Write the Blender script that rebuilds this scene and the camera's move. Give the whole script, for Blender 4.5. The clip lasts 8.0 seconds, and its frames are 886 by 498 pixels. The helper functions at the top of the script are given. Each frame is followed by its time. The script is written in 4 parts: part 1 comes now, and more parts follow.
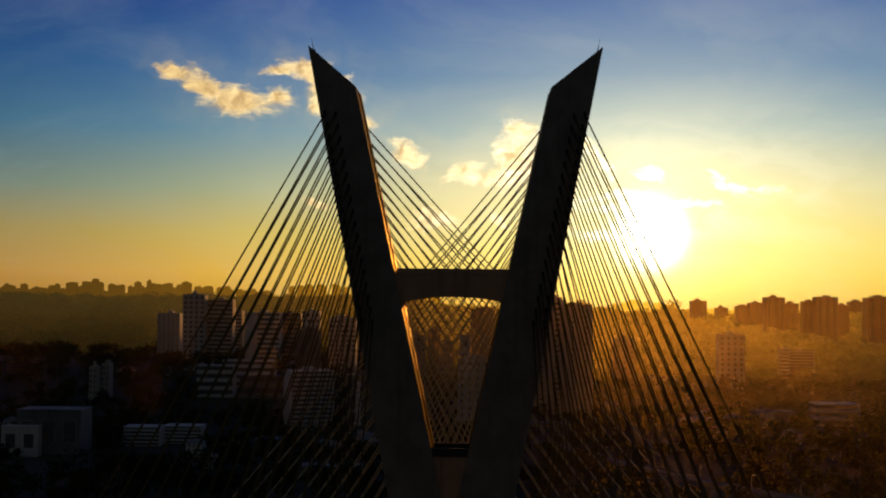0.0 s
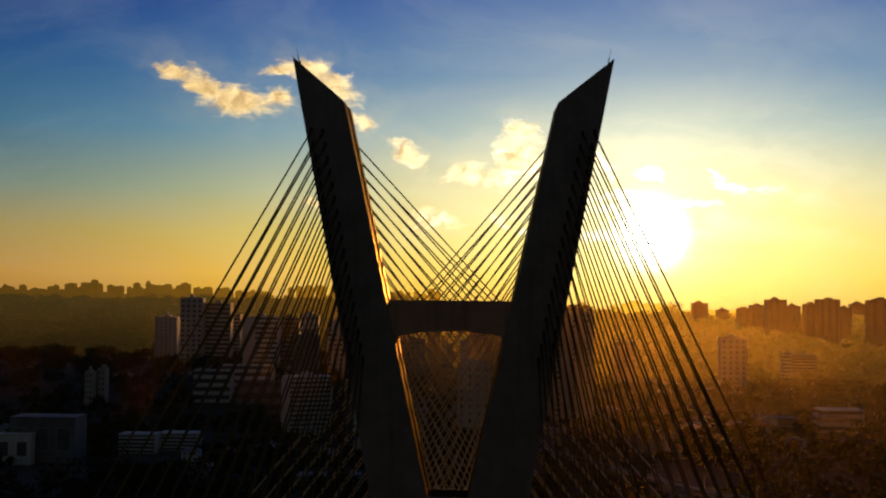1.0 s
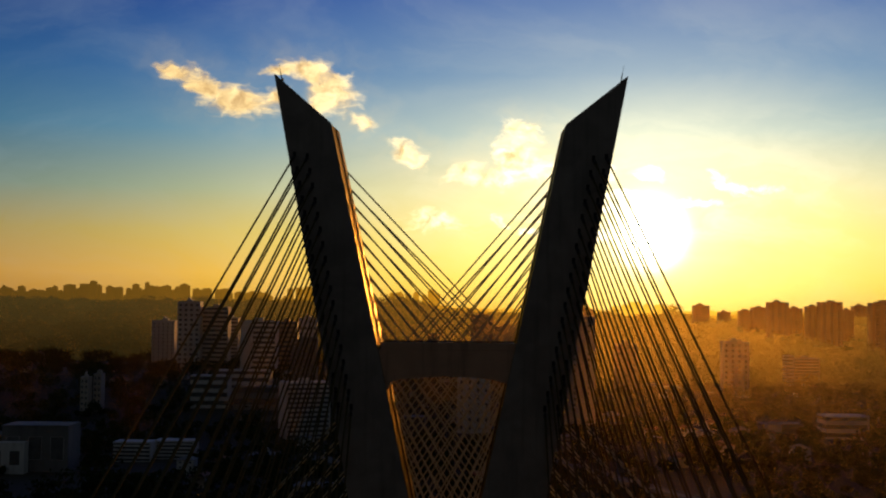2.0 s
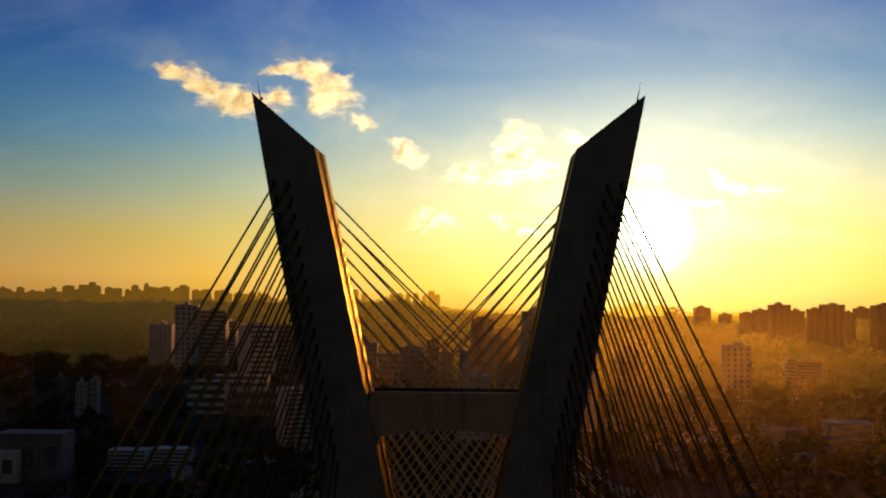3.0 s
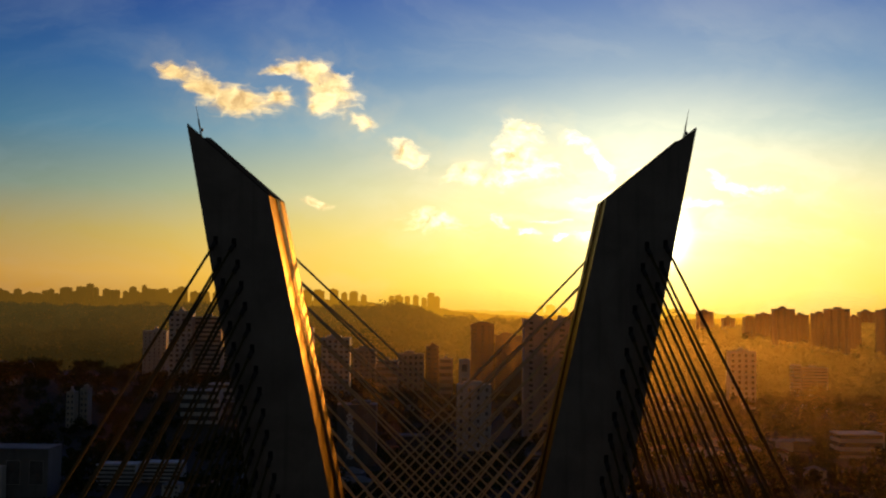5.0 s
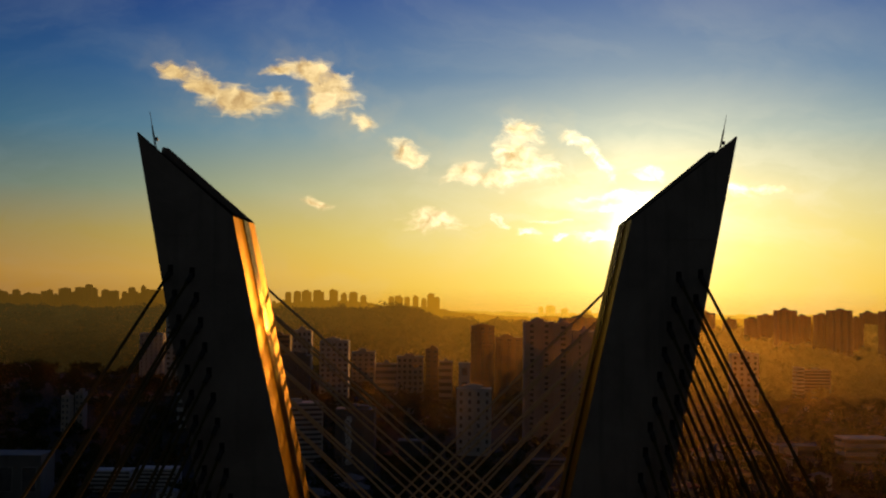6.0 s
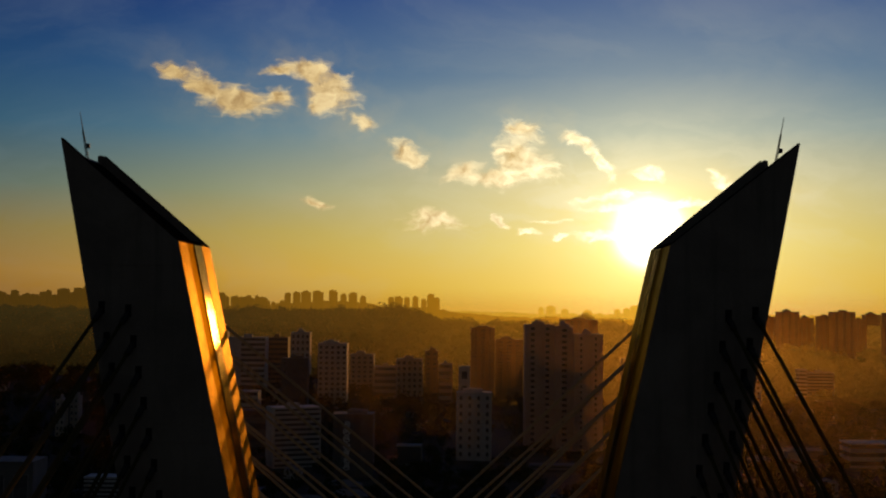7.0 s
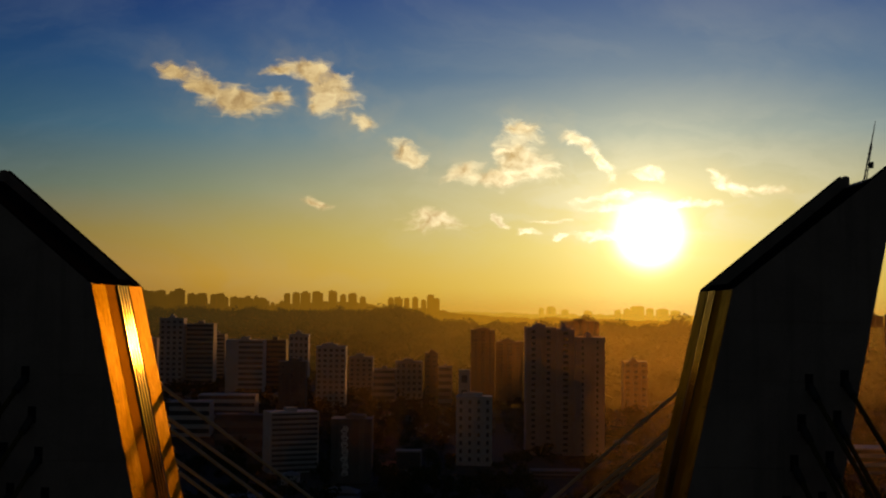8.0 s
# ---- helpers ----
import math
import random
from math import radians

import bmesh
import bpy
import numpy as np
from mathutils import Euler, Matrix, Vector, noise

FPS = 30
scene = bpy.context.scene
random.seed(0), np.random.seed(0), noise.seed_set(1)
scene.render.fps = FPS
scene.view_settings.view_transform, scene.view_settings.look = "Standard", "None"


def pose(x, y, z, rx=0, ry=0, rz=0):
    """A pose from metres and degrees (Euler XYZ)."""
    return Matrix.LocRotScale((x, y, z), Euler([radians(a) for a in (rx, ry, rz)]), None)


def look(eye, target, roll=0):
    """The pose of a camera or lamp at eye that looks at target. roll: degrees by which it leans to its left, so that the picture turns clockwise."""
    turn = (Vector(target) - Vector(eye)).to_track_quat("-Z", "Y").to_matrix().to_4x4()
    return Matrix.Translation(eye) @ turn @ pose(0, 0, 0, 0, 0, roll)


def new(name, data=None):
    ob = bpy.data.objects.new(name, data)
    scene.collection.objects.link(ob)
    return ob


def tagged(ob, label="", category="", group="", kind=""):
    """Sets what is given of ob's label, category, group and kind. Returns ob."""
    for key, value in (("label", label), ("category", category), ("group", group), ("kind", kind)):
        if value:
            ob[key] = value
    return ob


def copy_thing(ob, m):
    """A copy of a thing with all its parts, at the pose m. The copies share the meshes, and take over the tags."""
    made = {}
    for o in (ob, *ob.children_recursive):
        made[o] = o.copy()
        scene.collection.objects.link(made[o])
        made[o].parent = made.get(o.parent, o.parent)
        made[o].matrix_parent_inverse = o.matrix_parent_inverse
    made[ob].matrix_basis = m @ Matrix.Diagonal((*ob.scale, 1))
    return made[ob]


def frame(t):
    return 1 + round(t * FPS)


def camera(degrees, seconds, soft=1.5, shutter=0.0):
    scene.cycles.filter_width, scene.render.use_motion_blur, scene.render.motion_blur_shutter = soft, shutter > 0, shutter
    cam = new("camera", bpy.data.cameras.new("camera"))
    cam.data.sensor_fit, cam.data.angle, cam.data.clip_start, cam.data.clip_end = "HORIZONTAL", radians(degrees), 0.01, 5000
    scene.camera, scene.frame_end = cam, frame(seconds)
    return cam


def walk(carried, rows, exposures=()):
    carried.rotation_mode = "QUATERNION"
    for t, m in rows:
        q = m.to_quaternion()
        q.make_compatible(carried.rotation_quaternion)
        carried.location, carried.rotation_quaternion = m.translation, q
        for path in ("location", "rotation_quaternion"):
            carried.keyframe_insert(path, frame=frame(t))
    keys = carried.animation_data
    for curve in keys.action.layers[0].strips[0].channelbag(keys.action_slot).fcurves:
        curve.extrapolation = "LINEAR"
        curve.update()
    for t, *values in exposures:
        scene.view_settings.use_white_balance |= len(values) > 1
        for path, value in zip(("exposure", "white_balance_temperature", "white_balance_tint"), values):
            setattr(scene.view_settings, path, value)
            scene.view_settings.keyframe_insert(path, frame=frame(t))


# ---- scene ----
# The flight: straight ahead and climbing, with the same heading all along
cam = camera(41.0, 8.0, soft=2.1)
ROWS = (
    (0.0, -1.25, -140.76, 106.61), (0.5, -1.09, -135.00, 108.47), (1.0, -0.94, -129.18, 110.50), (1.5, -0.78, -123.32, 112.61),
    (2.0, -0.63, -117.44, 114.73), (2.5, -0.49, -111.54, 116.81), (3.0, -0.34, -105.62, 118.80), (3.5, -0.20, -99.68, 120.66),
    (4.0, -0.06, -93.72, 122.38), (4.5, 0.08, -87.73, 123.94), (5.0, 0.21, -81.69, 125.35), (5.5, 0.34, -75.59, 126.62),
    (6.0, 0.47, -69.41, 127.78), (6.5, 0.60, -63.12, 128.87), (7.0, 0.72, -56.38, 130.00), (7.5, 0.84, -50.09, 131.06),
    (8.0, 0.96, -43.29, 132.30))
PITCH, LEAN = 2.867, 0.52
walk(cam, [(t, look((x, y, z), (x, y + 100 * math.cos(radians(PITCH)), z + 100 * math.sin(radians(PITCH))), LEAN)) for t, x, y, z in ROWS],
     exposures=((0.0, 0.10), (1.5, 0.27), (3.0, 0.40), (4.7, 0.42), (6.0, -0.04), (6.6, -0.30), (8.0, -0.50)))

# ---- light ----
SUN_AZIMUTH, SUN_HEIGHT = 9.9, 3.65          # degrees right of straight ahead, degrees over the horizon
SUN = Vector((math.sin(radians(SUN_AZIMUTH)) * math.cos(radians(SUN_HEIGHT)),
              math.cos(radians(SUN_AZIMUTH)) * math.cos(radians(SUN_HEIGHT)), math.sin(radians(SUN_HEIGHT))))
lamp = new("sun", bpy.data.lights.new("sun", "SUN"))
lamp.data.energy, lamp.data.angle, lamp.data.color = 1.7, radians(2.0), (1.0, 0.42, 0.08)
lamp.matrix_world = look(SUN * 900, (0, 0, 0))


def lin(r, g, b):
    """Linear colour of a display colour, 0 to 255."""
    return tuple(((c / 255 + 0.055) / 1.055) ** 2.4 if c > 10 else c / 3295 for c in (r, g, b)) + (1.0,)


class Graph:
    """Short ways to write a node tree."""

    def __init__(self, tree):
        self.tree = tree
        tree.nodes.clear()

    def node(self, kind, **settings):
        n = self.tree.nodes.new(kind)
        for key, value in settings.items():
            if key == "operation":
                n.operation = value
        return n

    def plug(self, socket, value):
        if isinstance(value, bpy.types.NodeSocket):
            self.tree.links.new(value, socket)
        else:
            socket.default_value = value

    def math(self, op, a, b=0.0, c=0.0, clamp=False):
        n = self.node("ShaderNodeMath", operation=op)
        n.use_clamp = clamp
        for s, v in zip(n.inputs, (a, b, c)):
            self.plug(s, v)
        return n.outputs[0]

    def vec(self, op, a, b=(0, 0, 0)):
        n = self.node("ShaderNodeVectorMath", operation=op)
        self.plug(n.inputs[0], a)
        self.plug(n.inputs[1], b)
        return n.outputs["Value" if op in ("DOT_PRODUCT", "LENGTH", "DISTANCE") else "Vector"]

    def node_smooth_max(self, a, b):
        return self.math("SMOOTH_MAX", a, b, 0.25)

    def step(self, x, low, high, smooth=True):
        n = self.node("ShaderNodeMapRange")
        n.interpolation_type = "SMOOTHSTEP" if smooth else "LINEAR"
        self.plug(n.inputs["Value"], x)
        n.inputs["From Min"].default_value, n.inputs["From Max"].default_value = low, high
        return n.outputs["Result"]

    def ramp(self, x, stops):
        n = self.node("ShaderNodeValToRGB")
        self.plug(n.inputs[0], x)
        e = n.color_ramp.elements
        for i, (p, c) in enumerate(stops):
            el = e[i] if i < 2 else e.new(p)
            el.position, el.color = p, c
        return n.outputs["Color"]

    def mix(self, fac, a, b, kind="MIX"):
        n = self.node("ShaderNodeMix")
        n.data_type, n.blend_type = "RGBA", kind
        self.plug(n.inputs[0], fac)
        self.plug(n.inputs[6], a)
        self.plug(n.inputs[7], b)
        return n.outputs[2]

    def noise(self, vector, scale, detail=4.0, rough=0.55, distortion=0.0):
        n = self.node("ShaderNodeTexNoise")
        if vector is not None:
            self.plug(n.inputs["Vector"], vector)
        n.inputs["Scale"].default_value, n.inputs["Detail"].default_value = scale, detail
        n.inputs["Roughness"].default_value, n.inputs["Distortion"].default_value = rough, distortion
        return n.outputs["Fac"]


def build_sky():
    """Evening sky: clear-sky model, warm dust near the horizon and round the sun, and the scattered clouds."""
    w = bpy.data.worlds.new("evening_sky")
    scene.world = w
    w.use_nodes = True
    g = Graph(w.node_tree)
    way = g.vec("NORMALIZE", g.node("ShaderNodeTexCoord").outputs["Generated"])
    sep = g.node("ShaderNodeSeparateXYZ")
    g.plug(sep.inputs[0], way)
    dx, dy, dz = sep.outputs
    height = g.math("MULTIPLY", g.math("ARCSINE", dz), 57.2958)          # degrees
    angle = g.math("MULTIPLY", g.math("ARCCOSINE", g.math("MINIMUM", g.vec("DOT_PRODUCT", way, tuple(SUN)), 0.999999)), 57.2958)
    k = g.math("DIVIDE", height, 20.0, clamp=True)
    side = g.ramp(k, [(0.0, lin(186, 126, 20)), (0.75, lin(12, 58, 132)), (0.08, lin(208, 152, 34)), (0.18, lin(178, 152, 66)),
                      (0.28, lin(122, 142, 120)), (0.42, lin(66, 120, 148)), (0.56, lin(38, 94, 146)), (1.0, lin(8, 32, 106))])
    near = g.ramp(k, [(0.0, lin(246, 188, 58)), (0.75, lin(62, 114, 168)), (0.05, lin(252, 216, 92)), (0.15, lin(252, 230, 128)),
                      (0.28, lin(242, 228, 164)), (0.42, lin(176, 192, 182)), (0.56, lin(112, 148, 174)), (1.0, lin(36, 76, 144))])
    close = g.math("POWER", 2.718, g.math("MULTIPLY", g.math("POWER", g.math("DIVIDE", angle, 16.5), 2.0), -1.0))
    sky = g.mix(close, side, near)
    # deeper towards the far side, and plain dusk away from the sun
    sky = g.mix(g.math("MULTIPLY", g.step(angle, 17.0, 36.0), 0.42), sky, lin(8, 26, 64))
    dusk = g.ramp(k, [(0.0, lin(56, 56, 51)), (1.0, lin(37, 43, 50))])
    sky = g.mix(g.step(angle, 38.0, 80.0), sky, dusk)
    clear = g.node("ShaderNodeTexSky")
    clear.sky_type, clear.sun_disc = "NISHITA", False
    clear.sun_elevation, clear.sun_rotation = radians(SUN_HEIGHT), radians(SUN_AZIMUTH)
    sky = g.mix(0.002, sky, clear.outputs[0], "ADD")
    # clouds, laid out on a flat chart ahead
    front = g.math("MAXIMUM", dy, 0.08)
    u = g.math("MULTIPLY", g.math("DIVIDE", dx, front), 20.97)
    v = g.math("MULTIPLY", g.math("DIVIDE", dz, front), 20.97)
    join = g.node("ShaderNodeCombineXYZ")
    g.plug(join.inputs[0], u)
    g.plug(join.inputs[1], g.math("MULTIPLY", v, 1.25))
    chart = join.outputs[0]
    swirl = g.node("ShaderNodeTexNoise")
    g.plug(swirl.inputs["Vector"], chart)
    swirl.inputs["Scale"].default_value, swirl.inputs["Detail"].default_value = 2.3, 3.0
    curl = g.vec("MULTIPLY", g.vec("SUBTRACT", swirl.outputs["Color"], (0.5, 0.5, 0.5)), (0.55, 0.45, 0.0))
    chart = g.vec("ADD", chart, curl)
    drift = g.vec("ADD", chart, (0.13, -0.10, 0.0))
    puff = g.noise(chart, 2.4, 10.0, 0.60)
    puff_sunward = g.noise(drift, 2.4, 10.0, 0.60)
    comb = g.node("ShaderNodeMapping")
    g.plug(comb.inputs["Vector"], chart)
    comb.inputs["Rotation"].default_value[2] = radians(32)
    comb.inputs["Scale"].default_value = (0.45, 1.9, 1.0)
    wisp = g.noise(comb.outputs[0], 4.0, 9.0, 0.66, 0.3)
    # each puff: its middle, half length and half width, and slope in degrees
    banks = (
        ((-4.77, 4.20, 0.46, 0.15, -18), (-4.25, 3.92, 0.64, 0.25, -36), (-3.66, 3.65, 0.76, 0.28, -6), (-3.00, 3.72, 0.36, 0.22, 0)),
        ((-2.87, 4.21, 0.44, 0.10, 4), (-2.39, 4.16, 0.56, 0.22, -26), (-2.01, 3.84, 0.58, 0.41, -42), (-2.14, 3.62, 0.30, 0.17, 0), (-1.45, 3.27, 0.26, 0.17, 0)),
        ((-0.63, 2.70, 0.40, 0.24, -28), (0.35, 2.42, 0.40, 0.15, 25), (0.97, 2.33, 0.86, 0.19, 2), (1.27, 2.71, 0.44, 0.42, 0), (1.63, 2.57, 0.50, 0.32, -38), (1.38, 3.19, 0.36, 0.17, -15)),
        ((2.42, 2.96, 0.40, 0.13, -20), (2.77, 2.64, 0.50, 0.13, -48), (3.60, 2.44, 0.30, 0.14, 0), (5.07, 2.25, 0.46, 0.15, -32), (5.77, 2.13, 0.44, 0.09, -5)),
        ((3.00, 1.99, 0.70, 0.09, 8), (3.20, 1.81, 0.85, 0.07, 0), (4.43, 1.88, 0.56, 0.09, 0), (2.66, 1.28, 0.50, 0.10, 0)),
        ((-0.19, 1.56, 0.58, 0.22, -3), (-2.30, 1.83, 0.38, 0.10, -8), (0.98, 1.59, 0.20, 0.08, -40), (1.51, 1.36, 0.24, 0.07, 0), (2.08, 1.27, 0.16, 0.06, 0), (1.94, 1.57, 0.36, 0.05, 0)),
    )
    cover = -9.0
    for bank in banks:
        for x, y, rx, ry, slope in bank:
            c, s = math.cos(radians(slope)), math.sin(radians(slope))
            away = g.vec("SUBTRACT", chart, (x, 1.25 * y, 0))
            along = g.vec("DOT_PRODUCT", away, (c / rx, 0.8 * s / rx, 0))
            across = g.vec("DOT_PRODUCT", away, (-s / ry, 0.8 * c / ry, 0))
            gap = g.math("SQRT", g.math("ADD", g.math("MULTIPLY", along, along), g.math("MULTIPLY", across, across)))
            body = g.math("SUBTRACT", 1.0, gap)
            cover = body if cover == -9.0 else g.node_smooth_max(cover, body)
    rough_edge = g.math("ADD", g.math("MULTIPLY", g.math("SUBTRACT", puff, 0.5), 1.8), g.math("MULTIPLY", g.math("SUBTRACT", wisp, 0.5), 1.5))
    thick = g.math("ADD", g.math("MULTIPLY", cover, 1.45), rough_edge)
    ahead = g.step(dy, 0.5, 0.7)
    dense = g.math("MULTIPLY", g.math("MULTIPLY", g.step(thick, -0.25, 1.0), g.step(cover, -0.75, 0.1)), ahead)
    # lit towards the sun and along the thin rims, duller in the thick middle
    relief = g.math("ADD", 0.66, g.math("MULTIPLY", g.math("SUBTRACT", puff, puff_sunward), 2.3))
    relief = g.math("ADD", relief, g.math("MULTIPLY", g.math("SUBTRACT", wisp, 0.5), 0.8))
    relief = g.math("SUBTRACT", relief, g.math("MULTIPLY", g.step(thick, 0.4, 1.5), 0.18), clamp=True)
    lit = g.mix(close, lin(252, 212, 134), (1.9, 1.58, 0.92, 1))
    shade = g.mix(close, lin(172, 128, 70), lin(206, 158, 84))
    beside = g.math("POWER", 2.718, g.math("MULTIPLY", g.math("POWER", g.math("DIVIDE", angle, 5.0), 2.0), -1.0))
    shade = g.mix(beside, shade, (1.0, 0.78, 0.36, 1))
    lit = g.mix(beside, lit, (2.6, 2.3, 1.6, 1))
    # thin mist that the clouds trail about them
    mist = g.math("MULTIPLY", g.math("MULTIPLY", g.step(cover, -2.0, 0.5), g.step(g.noise(chart, 0.9, 6.0, 0.6), 0.32, 0.68)), ahead)
    sky = g.mix(g.math("MULTIPLY", mist, g.math("ADD", 0.14, g.math("MULTIPLY", close, 0.30))), sky, g.mix(close, lin(176, 164, 134), lin(255, 232, 170)))
    sky = g.mix(g.math("MULTIPLY", dense, 0.95), sky, g.mix(relief, shade, lit))
    # uneven high dust over the whole sky
    streaky = g.noise(g.vec("MULTIPLY", chart, (0.6, 1.1, 0.0)), 0.42, 6.0, 0.58, 0.6)
    sky = g.mix(g.math("MULTIPLY", g.math("MULTIPLY", g.step(streaky, 0.40, 0.72), 0.11), ahead), sky, g.mix(close, lin(150, 168, 176), lin(250, 240, 206)))
    # thin veil of high cloud round the sun
    veil = g.math("MULTIPLY", g.step(g.noise(g.vec("MULTIPLY", chart, (0.5, 1.2, 0)), 1.1, 5.0, 0.6, 0.8), 0.38, 0.68),
                  g.math("POWER", 2.718, g.math("MULTIPLY", g.math("POWER", g.math("DIVIDE", angle, 9.0), 2.0), -1.0)))
    veil = g.math("MULTIPLY", veil, g.math("MULTIPLY", g.step(height, 1.5, 5.0), g.step(height, 11.0, 5.5)))
    sky = g.mix(g.math("MULTIPLY", veil, 0.5), sky, lin(255, 248, 214))
    # the sun's own glow
    core = g.math("MULTIPLY", g.math("POWER", 2.718, g.math("MULTIPLY", g.math("POWER", g.math("DIVIDE", angle, 1.38), 3.0), -1.0)), 5.0)
    halo = g.math("MULTIPLY", g.math("POWER", 2.718, g.math("DIVIDE", angle, -2.5)), 1.1)
    wide = g.math("MULTIPLY", g.math("POWER", 2.718, g.math("DIVIDE", angle, -6.0)), 0.30)
    for amount, colour in ((core, (1.0, 0.93, 0.72, 1)), (halo, (1.0, 0.86, 0.42, 1)), (wide, (1.0, 0.74, 0.26, 1))):
        glow = g.node("ShaderNodeVectorMath", operation="SCALE")
        glow.inputs[0].default_value = colour[:3]
        g.plug(glow.inputs["Scale"], amount)
        sky = g.mix(1.0, sky, glow.outputs[0], "ADD")
    # below the horizon: the dark land
    sky = g.mix(g.step(height, -1.2, -0.2), lin(18, 15, 12), sky)
    back = g.node("ShaderNodeBackground")
    g.plug(back.inputs["Color"], sky)
    out = g.node("ShaderNodeOutputWorld")
    g.plug(out.inputs[0], back.outputs[0])


build_sky()

# ---- materials ----


def material(name, colours, rough=0.7, metal=0.0, scale=1.0, grain=12.0, bump=0.2, bump_distance=0.02, streaks=0.0, vary=0.0,
             spec=0.5, tint=(1.0, 1.0, 1.0)):
    """A surface of two tones, with coarse stains, fine grain and relief; vary: by how much one object differs from the next."""
    m = bpy.data.materials.new(name)
    m.use_nodes = True
    g = Graph(m.node_tree)
    place = g.node("ShaderNodeTexCoord").outputs["Object"]
    coarse = g.noise(place, 0.35 * scale, 5.0, 0.6, 0.4)
    fine = g.noise(place, grain * scale, 6.0, 0.65)
    a, b = [(*c, 1.0) if len(c) == 3 else c for c in colours]
    colour = g.mix(g.step(g.math("ADD", g.math("MULTIPLY", coarse, 0.75), g.math("MULTIPLY", fine, 0.25)), 0.3, 0.7), a, b)
    if streaks:
        run = g.noise(g.vec("MULTIPLY", place, (1.3 * scale, 1.3 * scale, 0.06 * scale)), 1.6, 5.0, 0.6)
        colour = g.mix(g.math("MULTIPLY", g.step(run, 0.48, 0.75), streaks), colour, tuple(0.35 * c for c in a[:3]) + (1.0,))
    if vary:
        odd = g.node("ShaderNodeObjectInfo").outputs["Random"]
        hsv = g.node("ShaderNodeHueSaturation")
        g.plug(hsv.inputs["Color"], colour)
        g.plug(hsv.inputs["Value"], g.math("ADD", 1.0 - vary / 2, g.math("MULTIPLY", odd, vary)))
        g.plug(hsv.inputs["Hue"], g.math("ADD", 0.5 - vary * 0.02, g.math("MULTIPLY", odd, vary * 0.04)))
        colour = hsv.outputs[0]
    s = g.node("ShaderNodeBsdfPrincipled")
    g.plug(s.inputs["Base Color"], colour)
    g.plug(s.inputs["Roughness"], g.math("ADD", rough - 0.08, g.math("MULTIPLY", fine, 0.16), clamp=True))
    s.inputs["Metallic"].default_value = metal
    s.inputs["Specular IOR Level"].default_value = spec
    s.inputs["Specular Tint"].default_value = (*tint, 1.0)
    if bump:
        bn = g.node("ShaderNodeBump")
        bn.inputs["Strength"].default_value, bn.inputs["Distance"].default_value = bump, bump_distance
        g.plug(bn.inputs["Height"], fine)
        g.plug(s.inputs["Normal"], bn.outputs[0])
    g.plug(g.node("ShaderNodeOutputMaterial").inputs[0], s.outputs[0])
    return m


CONCRETE = material("mast_concrete", ((0.18, 0.153, 0.131), (0.29, 0.25, 0.213)), 0.75, scale=0.8, grain=9.0, bump=0.25, streaks=0.35)
# the sun's golden sheen is put into the colour, as tinted metal
SMOOTH = material("sun_gold_concrete", ((0.06, 0.030, 0.010), (0.33, 0.215, 0.078)), 0.42, 1.0, scale=2.4, grain=3.0, bump=0.6, streaks=0.9, tint=(0.64, 0.49, 0.27))
BEAM = material("beam_concrete", ((0.44, 0.245, 0.145), (0.55, 0.315, 0.19)), 0.65, scale=0.8, grain=8.0, bump=0.25, streaks=0.45)
LINING = material("brown_lining", ((0.15, 0.085, 0.025), (0.24, 0.14, 0.045)), 0.5, 1.0, scale=0.8, grain=6.0, bump=0.1, streaks=0.3, tint=(0.44, 0.34, 0.16))
# gold of the reflected sun, put into a metal colour
PIPE = material("sun_gold_metal", ((0.45, 0.30, 0.12), (0.60, 0.42, 0.19)), 0.10, 1.0, grain=15.0, bump=0.0, tint=(0.8, 0.64, 0.36))
STEEL = material("galvanised_steel", ((0.50, 0.49, 0.47), (0.62, 0.61, 0.58)), 0.32, 0.9, grain=20.0, bump=0.05)
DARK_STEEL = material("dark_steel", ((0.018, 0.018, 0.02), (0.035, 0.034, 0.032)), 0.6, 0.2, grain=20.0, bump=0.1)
# one yellow sheath twice: shade put into the near stays' colour, sunlight into the far
SHADED_SHEATH = material("shaded_yellow_sheath", ((0.062, 0.052, 0.020), (0.088, 0.074, 0.030)), 0.7, grain=25.0, bump=0.03, spec=0.0)
SUNLIT_SHEATH = material("sunlit_yellow_sheath", ((0.38, 0.33, 0.18), (0.47, 0.41, 0.23)), 0.45, grain=25.0, bump=0.03, spec=1.0)
LAND = material("park_ground", ((0.018, 0.020, 0.010), (0.042, 0.038, 0.022)), 0.95, scale=0.06, grain=8.0, bump=0.3, bump_distance=0.4)
LEAF = material("leaves", ((0.018, 0.028, 0.009), (0.042, 0.054, 0.016)), 0.8, scale=0.15, grain=6.0, bump=0.0, spec=0.0)
BARK = material("bark", ((0.05, 0.04, 0.03), (0.09, 0.07, 0.05)), 0.9, grain=6.0, bump=0.4)
WHITE_WALL = material("white_render", ((0.50, 0.48, 0.46), (0.66, 0.64, 0.61)), 0.8, scale=0.12, grain=10.0, bump=0.1, streaks=0.35, vary=0.25)
BEIGE_WALL = material("beige_render", ((0.42, 0.36, 0.30), (0.54, 0.47, 0.39)), 0.8, scale=0.12, grain=10.0, bump=0.1, streaks=0.35, vary=0.25)
BROWN_WALL = material("brown_render", ((0.22, 0.15, 0.10), (0.31, 0.22, 0.15)), 0.8, scale=0.12, grain=10.0, bump=0.1, streaks=0.3, vary=0.3)
PINK_WALL = material("pinkish_render", ((0.54, 0.42, 0.38), (0.68, 0.55, 0.50)), 0.8, scale=0.12, grain=10.0, bump=0.1, streaks=0.3)
